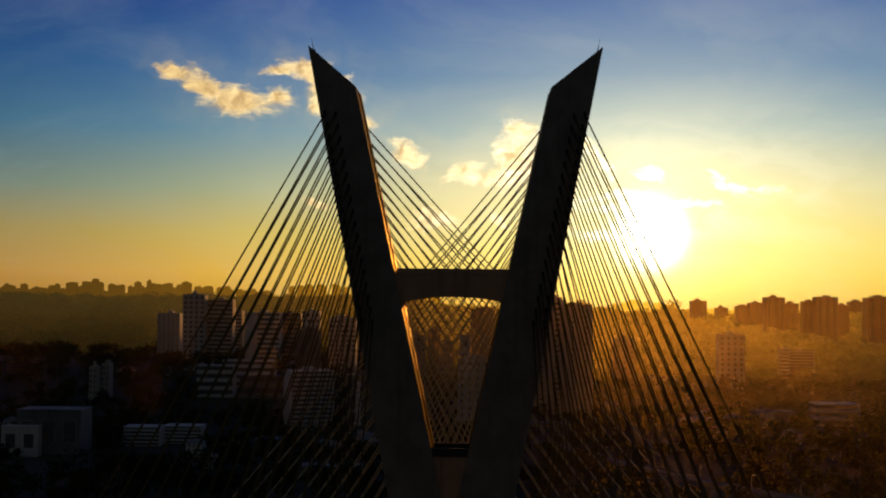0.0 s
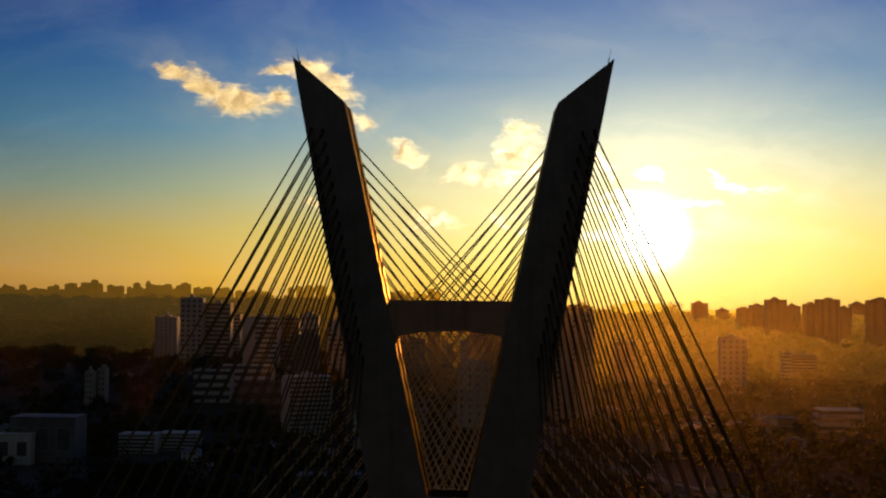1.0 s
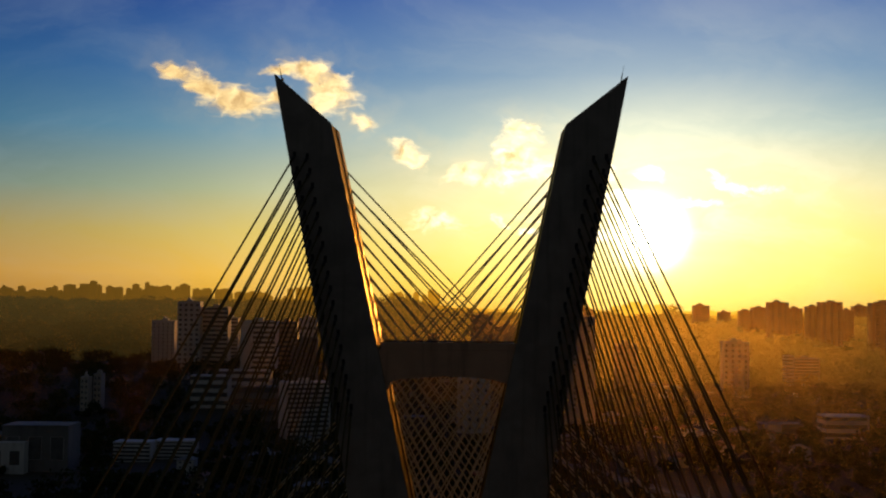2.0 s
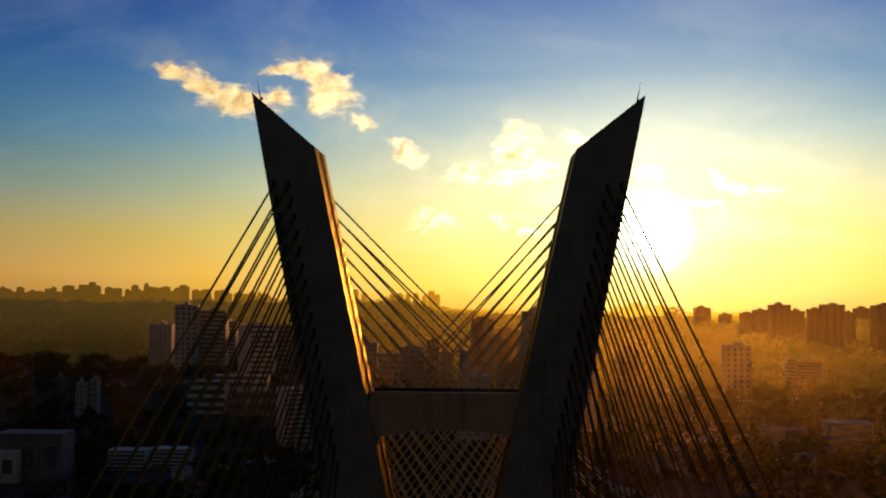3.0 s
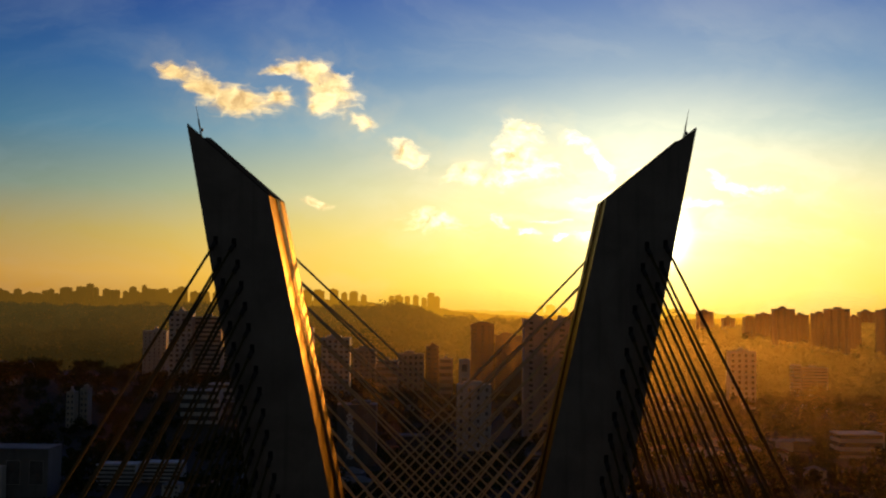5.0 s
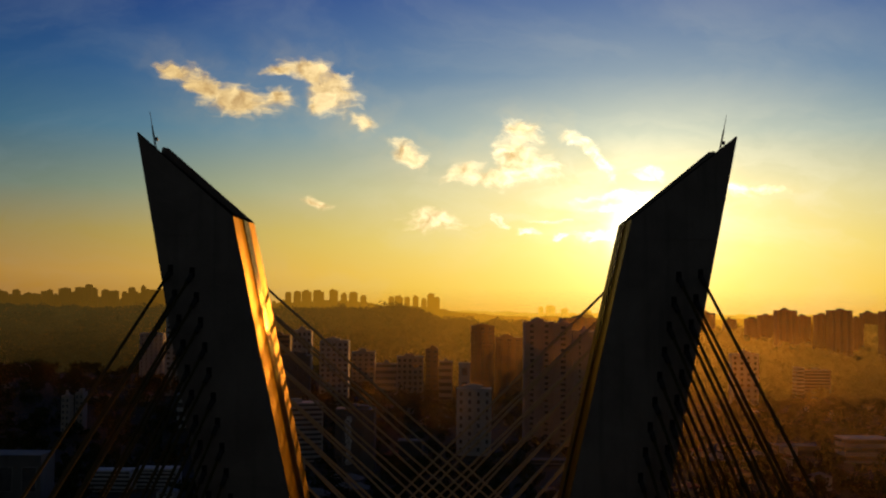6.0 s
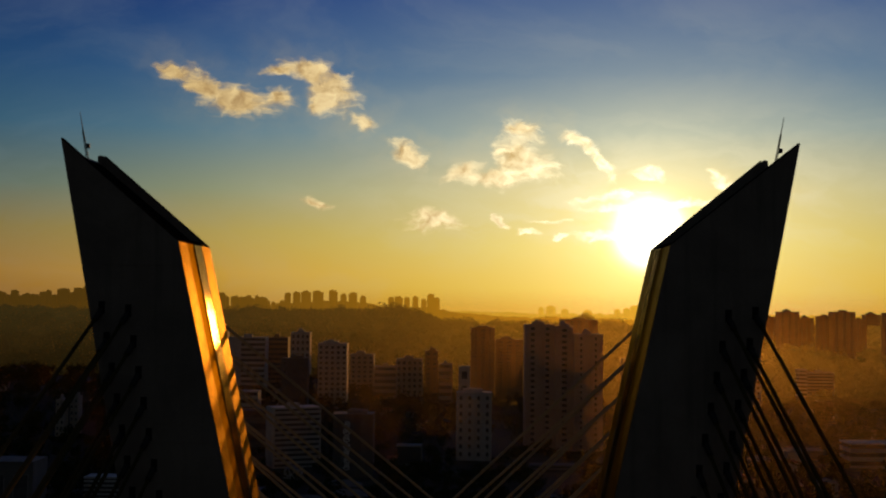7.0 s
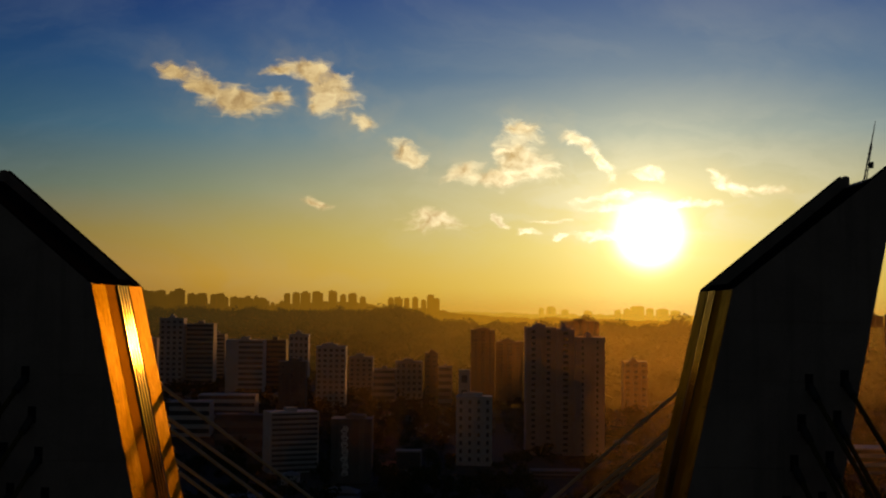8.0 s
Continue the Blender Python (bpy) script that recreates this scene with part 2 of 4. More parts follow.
GREY_WALL = material("grey_render", ((0.11, 0.108, 0.106), (0.18, 0.176, 0.172)), 0.75, scale=0.12, grain=10.0, bump=0.1, streaks=0.3, vary=0.2)
GLASS = material("window_glass", ((0.07, 0.07, 0.074), (0.14, 0.14, 0.144)), 0.2, scale=0.3, grain=3.0, bump=0.0, vary=0.5, spec=0.7)
WHITE_PAINT = material("white_wall_paint", ((0.74, 0.73, 0.70), (0.84, 0.83, 0.80)), 0.7, grain=6.0, bump=0.05)
FRAME = material("window_frame", ((0.55, 0.53, 0.50), (0.68, 0.66, 0.62)), 0.6, grain=15.0, bump=0.0)
TILE = material("clay_tiles", ((0.20, 0.085, 0.045), (0.32, 0.15, 0.085)), 0.85, scale=0.3, grain=6.0, bump=0.3, vary=0.4)
SHEET = material("roof_sheet", ((0.16, 0.162, 0.165), (0.27, 0.272, 0.275)), 0.75, scale=0.2, grain=4.0, bump=0.1, vary=0.3, spec=0.1)


def haze_glow_material(name, colour, glow, strength):
    """Far land and towers, with the glow of sunlit haze painted on by emission."""
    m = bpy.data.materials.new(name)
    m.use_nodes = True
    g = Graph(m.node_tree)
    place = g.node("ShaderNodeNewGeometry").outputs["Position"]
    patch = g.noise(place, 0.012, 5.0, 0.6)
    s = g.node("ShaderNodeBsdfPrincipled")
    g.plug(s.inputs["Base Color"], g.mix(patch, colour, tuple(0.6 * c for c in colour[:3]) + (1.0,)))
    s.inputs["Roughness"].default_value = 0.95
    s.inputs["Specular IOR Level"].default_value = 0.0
    # the painted haze glows most on the side of the sun
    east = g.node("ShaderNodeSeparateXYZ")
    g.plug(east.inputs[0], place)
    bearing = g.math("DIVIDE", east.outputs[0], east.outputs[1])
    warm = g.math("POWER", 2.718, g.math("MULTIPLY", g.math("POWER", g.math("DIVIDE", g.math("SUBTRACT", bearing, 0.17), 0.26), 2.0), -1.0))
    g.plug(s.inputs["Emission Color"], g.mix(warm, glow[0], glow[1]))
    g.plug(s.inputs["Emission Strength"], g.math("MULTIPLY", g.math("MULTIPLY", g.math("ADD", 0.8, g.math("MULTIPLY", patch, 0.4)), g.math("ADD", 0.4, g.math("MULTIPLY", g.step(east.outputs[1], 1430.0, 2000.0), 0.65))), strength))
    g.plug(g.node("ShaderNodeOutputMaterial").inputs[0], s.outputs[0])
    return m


def haze_material():
    """Haze strips, dyed amber: send the sun's light on in a wide forward glow."""
    m = bpy.data.materials.new("amber_haze_strips")
    m.use_nodes = True
    g = Graph(m.node_tree)
    t, r, x = g.node("ShaderNodeBsdfTranslucent"), g.node("ShaderNodeBsdfRefraction"), g.node("ShaderNodeMixShader")
    t.inputs["Color"].default_value = (0.38, 0.235, 0.075, 1)
    r.inputs["Color"].default_value = (0.38, 0.26, 0.10, 1)
    r.inputs["Roughness"].default_value, r.inputs["IOR"].default_value = 0.75, 1.3
    x.inputs[0].default_value = 0.12
    g.plug(x.inputs[1], t.outputs[0])
    g.plug(x.inputs[2], r.outputs[0])
    g.plug(g.node("ShaderNodeOutputMaterial").inputs[0], x.outputs[0])
    return m


HAZE = haze_material()
# near-black for flat plates that paint the shade of anchor openings
RECESS_SHADE = material("recess_shade_black", ((0.004, 0.004, 0.004), (0.010, 0.010, 0.010)), 0.9, grain=12.0, bump=0.1)
# shade put into a near-black colour, so roof and copings look unlit
SHADED_ROOF = material("shaded_roof_black", ((0.004, 0.004, 0.004), (0.008, 0.008, 0.008)), 0.95, grain=8.0, bump=0.2, spec=0.0)
HAZE_NEAR = haze_glow_material("wooded_haze_glow", (0.006, 0.006, 0.003, 1), (lin(56, 45, 19), lin(128, 84, 17)), 1.0)
HAZE_MID = haze_glow_material("mid_haze_glow", (0.08, 0.07, 0.04, 1), (lin(78, 55, 15), lin(206, 140, 24)), 1.0)
HAZE_FAR = haze_glow_material("far_haze_glow", (0.1, 0.08, 0.05, 1), (lin(150, 106, 30), lin(246, 184, 52)), 1.0)

# ---- ways to build ----


def mesh_of(bm, name, mat, smooth=False):
    me = bpy.data.meshes.new(name)
    bmesh.ops.recalc_face_normals(bm, faces=bm.faces)
    bm.to_mesh(me)
    bm.free()
    me.materials.append(mat)
    if smooth:
        for p in me.polygons:
            p.use_smooth = True
    return me


def part(name, bm, mat, parent, label="", smooth=False):
    """A mesh object under a thing or under a part."""
    ob = new(name, bm if isinstance(bm, bpy.types.Mesh) else mesh_of(bm, name, mat, smooth))
    ob.parent = parent
    return tagged(ob, label) if label else ob


def thing(name, label, category, m=None, group="", kind=""):
    ob = new(name)
    ob.empty_display_size = 0.5
    if m is not None:
        ob.matrix_world = m
    return tagged(ob, label, category, group, kind)


def add_box(bm, x0, x1, y0, y1, z0, z1, bevel=0.0):
    vs = [bm.verts.new((x, y, z)) for x in (x0, x1) for y in (y0, y1) for z in (z0, z1)]
    fs = [bm.faces.new([vs[i] for i in f]) for f in ((0, 1, 3, 2), (4, 6, 7, 5), (0, 4, 5, 1), (2, 3, 7, 6), (0, 2, 6, 4), (1, 5, 7, 3))]
    if bevel:
        bmesh.ops.bevel(bm, geom=list({e for f in fs for e in f.edges}), offset=bevel, segments=1, affect="EDGES")
    return bm


def box(x0, x1, y0, y1, z0, z1, bevel=0.0):
    return add_box(bmesh.new(), x0, x1, y0, y1, z0, z1, bevel)


def add_prism(bm, low, high):
    """Side walls and caps between two rings of as many points."""
    a, b = [bm.verts.new(p) for p in low], [bm.verts.new(p) for p in high]
    n = len(a)
    for i in range(n):
        bm.faces.new((a[i], a[(i + 1) % n], b[(i + 1) % n], b[i]))
    bm.faces.new(a[::-1])
    bm.faces.new(b)
    return bm


def add_rod(bm, p, q, r, sides=8, r_end=None):
    p, q = Vector(p), Vector(q)
    t = (q - p).to_track_quat("Z", "Y")
    ring = [Vector((math.cos(2 * math.pi * i / sides), math.sin(2 * math.pi * i / sides), 0)) for i in range(sides)]
    return add_prism(bm, [p + t @ (c * r) for c in ring], [q + t @ (c * (r if r_end is None else r_end)) for c in ring])


def rod(p, q, r, sides=8, r_end=None):
    return add_rod(bmesh.new(), p, q, r, sides, r_end)


def smooth_step(a, b, x):
    k = min(max((x - a) / (b - a), 0.0), 1.0)
    return k * k * (3 - 2 * k)


def ground_height(x, y):
    """The land: flat by the river, the far bank and its wooded hills beyond."""
    z = smooth_step(150, 820, y) * 9 + smooth_step(830, 1130, y) * 34 * smooth_step(70, -130, x) + smooth_step(1350, 2050, y) * 78
    if y > 200:
        z += 5.0 * noise.noise((x / 260, y / 260, 0.3)) * smooth_step(300, 900, y)
        z += 16.0 * noise.noise((x / 420, y / 700, 4.3)) * smooth_step(1400, 2000, y)
    z -= smooth_step(1300, 2050, y) * 13 * smooth_step(-950, -480, x) * smooth_step(-20, -150, x)
    z -= smooth_step(1300, 2100, y) * 5 * smooth_step(100, -700, x)
    return z - smooth_step(2150, 2700, y) * 90


# ---- the land ----
def build_land():
    xs = [math.copysign(abs(k) ** 1.5, k) * 4800 for k in np.linspace(-1, 1, 141)]
    ys = list(np.linspace(-900, 400, 27)) + list(np.linspace(430, 2300, 110)) + list(np.linspace(2360, 4950, 32))
    verts = [(x, y, ground_height(x, y)) for y in ys for x in xs]
    w = len(xs)
    faces = [(j * w + i, j * w + i + 1, (j + 1) * w + i + 1, (j + 1) * w + i) for j in range(len(ys) - 1) for i in range(w - 1)]
    me = bpy.data.meshes.new("ground")
    me.from_pydata(verts, [], faces)
    me.materials.append(LAND)
    for p in me.polygons:
        p.use_smooth = True
    tagged(new("ground", me), "dark grassy land rising from the river to wooded hills", "ground", kind="structure")


build_land()


# ---- the bridge ----
DEPTH = 6.0                                   # of a mast leg, along the flight
TIP, INNER_TOP, FORK = (17.7, 138.0), (11.75, 133.1), 89.6


def x_out(z):
    return TIP[0] - (TIP[1] - z) * 0.19


def x_in(z):
    return INNER_TOP[0] - (INNER_TOP[1] - z) * 0.2205


def inner(s, z, y):
    """Inner face of a leg: each side is shifted to fit the camera's view."""
    return x_in(z) + (-0.22 if s > 0 else 0.20 - 0.25 * y / DEPTH)


bridge = thing("cable_stayed_bridge", "concrete cable-stayed bridge with a tall V-topped mast and yellow stays", "bridge", pose(0, 0, 0, 0, 0, -0.8))


def leg_ring(s, z, inset=0.0):
    """Cross-section of a leg: a flat outer face, and an inner face with a service slot and a ladder tray let into it."""
    b, i = x_out(z) - inset, inset
    face = [(i, 0.0), (1.55, 0.0), (1.60, 0.07), (2.82, 0.07), (2.86, 0.02), (4.2, 0.02), (4.25, 0.0), (DEPTH - i, 0.0)]
    return [(s * b, i, z)] + [(s * (inner(s, z, y) + inset + deep), y, z) for y, deep in face] + [(s * b, DEPTH - i, z)]


def build_leg(s):
    core = bmesh.new()
    add_prism(core, leg_ring(s, 62.0, 0.03), leg_ring(s, 132.6, 0.03))
    leg = part("mast_leg", core, CONCRETE, bridge, "dark concrete mast leg leaning outwards, cut off at a slant")
    z, lift = FORK - 0.4, 3.12
    while z < 131.0:
        top = min(z + lift, 131.9)
        if 131.9 - top < 1.0:
            top = 131.9
        bm = bmesh.new()
        add_prism(bm, leg_ring(s, z + 0.012), leg_ring(s, top - 0.012))
        part("concrete_lift", bm, CONCRETE, leg)
        z = top
    # the head, with its slanting roof, the landing near the tip and a low coping
    z0 = 131.93
    sink = 0.45

    def gable(y0, y1, drop, back=0.0, rounded=False):
        def shape(y):
            lean = inner(s, z0, y) - x_in(z0)
            tip = [(TIP[0] - 0.19 * drop, TIP[1] - drop)]
            if rounded:
                tip = [(TIP[0] - 0.42, TIP[1] - 0.17), (TIP[0] - 0.24, TIP[1] - 0.09), (TIP[0] - 0.07, TIP[1] - 0.13), (TIP[0] - 0.05, TIP[1] - 0.45)]
            return [(s * x, y, z) for x, z in ((x_in(z0) + lean + back, z0), (INNER_TOP[0] + lean + back, INNER_TOP[1] - drop), *tip, (x_out(z0), z0))]
        return add_prism(bmesh.new(), shape(y0), shape(y1))

    part("leg_head", gable(0.36, DEPTH - 0.36, sink, 0.15), CONCRETE, leg)
    for y in (0.0, DEPTH - 0.34):
        part("gable_parapet", gable(y, y + 0.34, 0.0, rounded=y > 1), CONCRETE, leg)
        bm = bmesh.new()
        lean = inner(s, z0, y) - x_in(z0)
        far = y > 1
        tx, tz = (TIP[0] - 0.42, TIP[1] - 0.18) if far else (TIP[0] - 0.03, TIP[1] - 0.02)
        cap = [(INNER_TOP[0] + lean + 0.01, INNER_TOP[1] + 0.004), (tx, tz), (tx, tz + 0.07), (INNER_TOP[0] + lean + 0.01, INNER_TOP[1] + 0.06)]
        add_prism(bm, [(s * x, y, z) for x, z in cap], [(s * x, y + 0.34, z) for x, z in cap])
        part("coping", bm, SHADED_ROOF, leg, "thin coping, coloured black so that the parapet top looks unlit")
    bm = bmesh.new()
    shut = [(0.02, INNER_TOP[1] - sink + 0.01), (0.40, INNER_TOP[1] - sink + 0.3), (0.40, INNER_TOP[1] + 0.25), (0.02, INNER_TOP[1] - 0.01)]
    add_prism(bm, [(s * (INNER_TOP[0] + x + inner(s, z0, 0.345) - x_in(z0)), 0.345, z) for x, z in shut],
              [(s * (INNER_TOP[0] + x + inner(s, z0, DEPTH - 0.345) - x_in(z0)), DEPTH - 0.345, z) for x, z in shut])
    part("end_parapet", bm, SHADED_ROOF, leg)
    bm = bmesh.new()
    skin = [(INNER_TOP[0] + 0.37, INNER_TOP[1] - sink + 0.32), (TIP[0] - 0.3, TIP[1] - sink - 0.22), (TIP[0] - 0.3, TIP[1] - sink - 0.16), (INNER_TOP[0] + 0.37, INNER_TOP[1] - sink + 0.38)]
    add_prism(bm, [(s * x, 0.38, z) for x, z in skin], [(s * x, DEPTH - 0.38, z) for x, z in skin])
    part("roof_skin", bm, SHADED_ROOF, leg, "skin of the slanting roof, coloured black for its shade")
    # smooth lining of the slot, and the ladder tray with its conduits
    lo, hi = FORK + 0.1, INNER_TOP[1] - 0.02

    def facing(y0, y1, out, deep):
        """A thin upright strip on the inner face."""
        ring = lambda z: [(s * (inner(s, z, y0) + out), y0, z), (s * (inner(s, z, y1) + out), y1, z),
                          (s * (inner(s, z, y1) + deep), y1, z), (s * (inner(s, z, y0) + deep), y0, z)]
        return add_prism(bmesh.new(), ring(lo), ring(hi))

    part("slot_lining", facing(1.64, 2.80, 0.015, 0.2), LINING, leg, "smooth brown lining of the service slot")
    for y0, y1 in ((0.05, 1.5), (4.32, DEPTH - 0.05)):
        part("edge_strip", facing(y0, y1, -0.015, 0.05), SMOOTH, leg, "worn concrete strip along the inner face, tinted with the sun's gold")
    part("tray_back", facing(2.83, 4.24, 0.021, 0.22), LINING, leg)
    for y in (3.03, 3.36, 3.69, 4.02):
        # flat pipes, slightly rounded, turned off the face to mirror the sun at the camera
        bow = [(0.1 * k / 6, -0.018 + 0.009 * k / 6 - 0.002 * (1 - (k / 6) ** 2)) for k in range(-6, 7)]
        ring = [(-0.1, 0.06)] + bow + [(0.1, 0.06)]
        bm = add_prism(bmesh.new(), *[[(s * (inner(s, z, y + u) + out), y + u, z) for u, out in ring] for z in (lo, hi)])
        part("conduit", bm, PIPE, leg, "pale glossy rounded conduit")
    rung = mesh_of(box(*sorted((s * 0.006, s * 0.03)), 3.0, 4.1, -0.04, 0.04), "rung", LINING)
    for i in range(44):
        z = lo + 0.5 + i * 0.98
        part("rung", rung, None, leg).location = (s * (inner(s, z, 3.5) + 0.004), 0, z)
    for i in range(13):
        z = FORK + 1.7 + i * 3.12
        for y0, y1 in ((0.3, 0.62), (4.7, 5.1)):
            part("joint_mark", box(*sorted((s * (inner(s, z, y0) - 0.018), s * (inner(s, z, y0) + 0.05))), y0, y1, z, z + 0.05), DARK_STEEL, leg)
    # lightning rod with its sensors
    foot = Vector((s * 17.1, 2.6, 136.75))
    head_top = foot + Vector((s * 0.55, 0, 2.95))
    bm = bmesh.new()
    for dx, dy in ((-0.07, -0.05), (0.07, -0.05), (0.0, 0.08)):
        add_rod(bm, foot + Vector((dx, dy, 0)), head_top.lerp(foot, 0.3) + Vector((dx * 0.3, dy * 0.3, 0)), 0.022, 5)
    for i in range(9):
        c = foot.lerp(head_top, 0.05 + i * 0.075)
        add_box(bm, c.x - 0.06, c.x + 0.06, c.y - 0.05, c.y + 0.07, c.z - 0.012, c.z + 0.012)
    add_rod(bm, head_top.lerp(foot, 0.35), head_top, 0.03, 6, 0.012)
    mast = part("antenna", bm, DARK_STEEL, bridge, "thin dark lattice antenna")
    c = foot.lerp(head_top, 0.42)
    part("sensor_box", box(c.x + 0.05, c.x + 0.22, c.y - 0.08, c.y + 0.08, c.z - 0.12, c.z + 0.12, 0.02), DARK_STEEL, mast)
    return leg


legs = {s: build_leg(s) for s in (-1, 1)}


def build_beam():
    """The tie between the legs, arched below and open like a trough on top."""
    top, y0, y1 = 111.35, 0.28, DEPTH - 0.35
    bm = bmesh.new()
    n = 16
    reach = 7.2
    under = [(-reach + 2 * reach * i / n, 107.05 + 0.95 * (1 - abs(-1 + 2 * i / n) ** 2.2)) for i in range(n + 1)]
    ring = [(reach, top - 0.75), (-reach, top - 0.75)] + under
    add_prism(bm, [(x, y0, z) for x, z in ring], [(x, y1, z) for x, z in ring])
    beam = part("cross_beam", bm, BEAM, bridge, "brown-grey concrete cross beam with an arched underside")
    part("parapet", box(-6.7, 6.7, y0 - 0.03, y0 + 0.35, top - 0.76, top, 0.03), BEAM, beam)
    # the trough's inner shade is put into the dark colour of parapet and floor
    part("parapet", box(-6.7, 6.7, y1 - 0.32, y1 + 0.03, top - 0.76, top + 0.05, 0.03), DARK_STEEL, beam, "far parapet of the trough, coloured dark for the shade inside")
    part("floor_pan", box(-6.5, 6.5, y0 + 0.36, y1 - 0.33, top - 0.75, top - 0.70), DARK_STEEL, beam)
    for x in (-5.3, -1.2, 2.6, 5.6):
        part("lamp_box", box(x - 0.18, x + 0.18, y0 + 0.8, y0 + 1.2, top - 0.70, top - 0.12, 0.03), DARK_STEEL, beam)
    for s in (-1, 1):
        bm = bmesh.new()
        add_prism(bm, [(s * 6.6, y0 + 0.1, 107.4), (s * 5.6, y0 + 0.1, 107.6), (s * 6.3, y0 + 0.1, 105.9)],
                  [(s * 6.6, y1 - 0.1, 107.4), (s * 5.6, y1 - 0.1, 107.6), (s * 6.3, y1 - 0.1, 105.9)])
        part("haunch", bm, BEAM, beam)
    # the fork, where the legs meet, and the splayed feet below
    bm = bmesh.new()
    add_prism(bm, [(x, y, 62.0) for x, y in ((-3.6, 0.3), (3.6, 0.3), (3.6, DEPTH - 0.3), (-3.6, DEPTH - 0.3))],
              [(x, y, FORK - 0.5) for x, y in ((-3.6, 0.3), (3.6, 0.3), (3.6, DEPTH - 0.3), (-3.6, DEPTH - 0.3))])
    fork = part("fork_wall", bm, BEAM, bridge, "concrete wall closing the fork of the mast")
    part("fork_parapet", box(-2.6, 2.6, 0.12, 0.5, FORK - 0.5, FORK + 0.5, 0.03), DARK_STEEL, fork)
    part("fork_parapet", box(-2.6, 2.6, DEPTH - 0.5, DEPTH - 0.1, FORK - 0.5, FORK + 0.5, 0.03), DARK_STEEL, fork)
    for s in (-1, 1):
        bm = bmesh.new()
        add_prism(bm, [(s * x, y, -1.0) for x, y in ((29.0, -1.0), (38.0, -1.0), (38.0, 7.0), (29.0, 7.0))],
                  [(s * x, y, 62.0) for x, y in ((-3.4, 0.0), (x_out(62), 0.0), (x_out(62), DEPTH), (-3.4, DEPTH))])
        part("mast_foot", bm, CONCRETE, bridge)


build_beam()


def deck_x(s, y):
    """Middle line of the deck that leaves on side s towards the camera and crosses under the mast."""
    return -s * (0.535 * y + 0.00133 * y * y)


DECK_Z = {-1: 24.0, 1: 13.0}


def build_deck(s):
    z = DECK_Z[s]
    ys = [-190 + 380 * i / 60 for i in range(61)]
    section = [(-8.2, 0.0), (-8.2, 1.0), (-7.8, 1.0), (-7.8, 0.12), (7.8, 0.12), (7.8, 1.0), (8.2, 1.0), (8.2, 0.0), (4.5, -2.2), (-4.5, -2.2)]
    bm = bmesh.new()
    rings = []
    for y in ys:
        c, d = deck_x(s, y), (deck_x(s, y + 0.5) - deck_x(s, y - 0.5))
        n = Vector((1, -d, 0)).normalized()
        fall = -0.0009 * max(abs(y) - 110, 0) ** 2
        rings.append([bm.verts.new((c + n.x * a, y + n.y * a, max(z + b + fall, b + 3.0))) for a, b in section])
    for p, q in zip(rings, rings[1:]):
        for i in range(len(section)):
            bm.faces.new((p[i], p[(i + 1) % len(section)], q[(i + 1) % len(section)], q[i]))
    bm.faces.new(rings[0])
    bm.faces.new(rings[-1][::-1])
    part("deck", bm, BEAM, bridge, "curved concrete road deck")


for s in (-1, 1):
    build_deck(s)


def build_stays():
    """Two rows of 18 stays on the near face of each leg, to its own side, and two on the far face, crossing over to the other side."""
    count = 18
    for s in (-1, 1):
        for row in (0, 1):
            for i in range(count):
                # near side
                z = 129.9 - 1.46 * i - 0.15 * row
                a = Vector((s * (x_out(z) - 0.62 - 1.25 * row), 0.25, z))
                y = -130 + 6.0 * i
                b = Vector((s * abs(deck_x(1, y)) * 1.0 + s * (0.9 - 1.8 * row), y, DECK_Z[s] + 0.6))
                stay(a, b)
                # far side
                z = 129.5 - 1.75 * i - 0.33 * row
                a = Vector((s * (inner(s, z, DEPTH) + 0.50 + 1.25 * row), DEPTH - 0.25, z))
                y = 130 - 6.0 * i
                b = Vector((-s * abs(deck_x(1, y)) + s * (0.9 - 1.8 * row), y, DECK_Z[s] + 0.6))
                stay(a, b)


def stay(a, b):
    way = (b - a).normalized()
    cable = part("stay_cable", rod(a, b, 0.09 if b.y < 0 else 0.085, 8), SHADED_SHEATH if b.y < 0 else SUNLIT_SHEATH, bridge, "yellow sheathed stay cable", True)
    if b.y < 0:
        part("anchor_recess", box(a.x - 0.15, a.x + 0.15, -0.012, 0.01, a.z - 0.3, a.z + 0.3), RECESS_SHADE, cable, "thin black plate painting the shade of an anchor recess")
    part("anchor_sleeve", rod(a - way * 0.1, a + way * 0.95, 0.16, 8, 0.14), DARK_STEEL, cable, "dark steel anchor sleeve", True)


build_stays()

# ---- the city on the far bank ----
CITY = []                                     # footprints, to keep trees and houses off: x, y, half width, half depth


def window_mesh(w, h):
    """A window in its frame, set against a wall that faces -y."""
    bm = bmesh.new()
    for x0, x1, z0, z1 in ((-w / 2, w / 2, -h / 2, -h / 2 + 0.12), (-w / 2, w / 2, h / 2 - 0.12, h / 2),
                           (-w / 2, -w / 2 + 0.12, -h / 2 + 0.12, h / 2 - 0.12), (w / 2 - 0.12, w / 2, -h / 2 + 0.12, h / 2 - 0.12)):
        add_box(bm, x0, x1, -0.10, 0.02, z0, z1)
    frame_faces = len(bm.faces)
    add_box(bm, -w / 2 + 0.12, w / 2 - 0.12, -0.03, 0.02, -h / 2 + 0.12, h / 2 - 0.12)
    bm.faces.ensure_lookup_table()
    for f in bm.faces[frame_faces:]:
        f.material_index = 1
    me = mesh_of(bm, "window", FRAME)
    me.materials.append(GLASS)
    return me


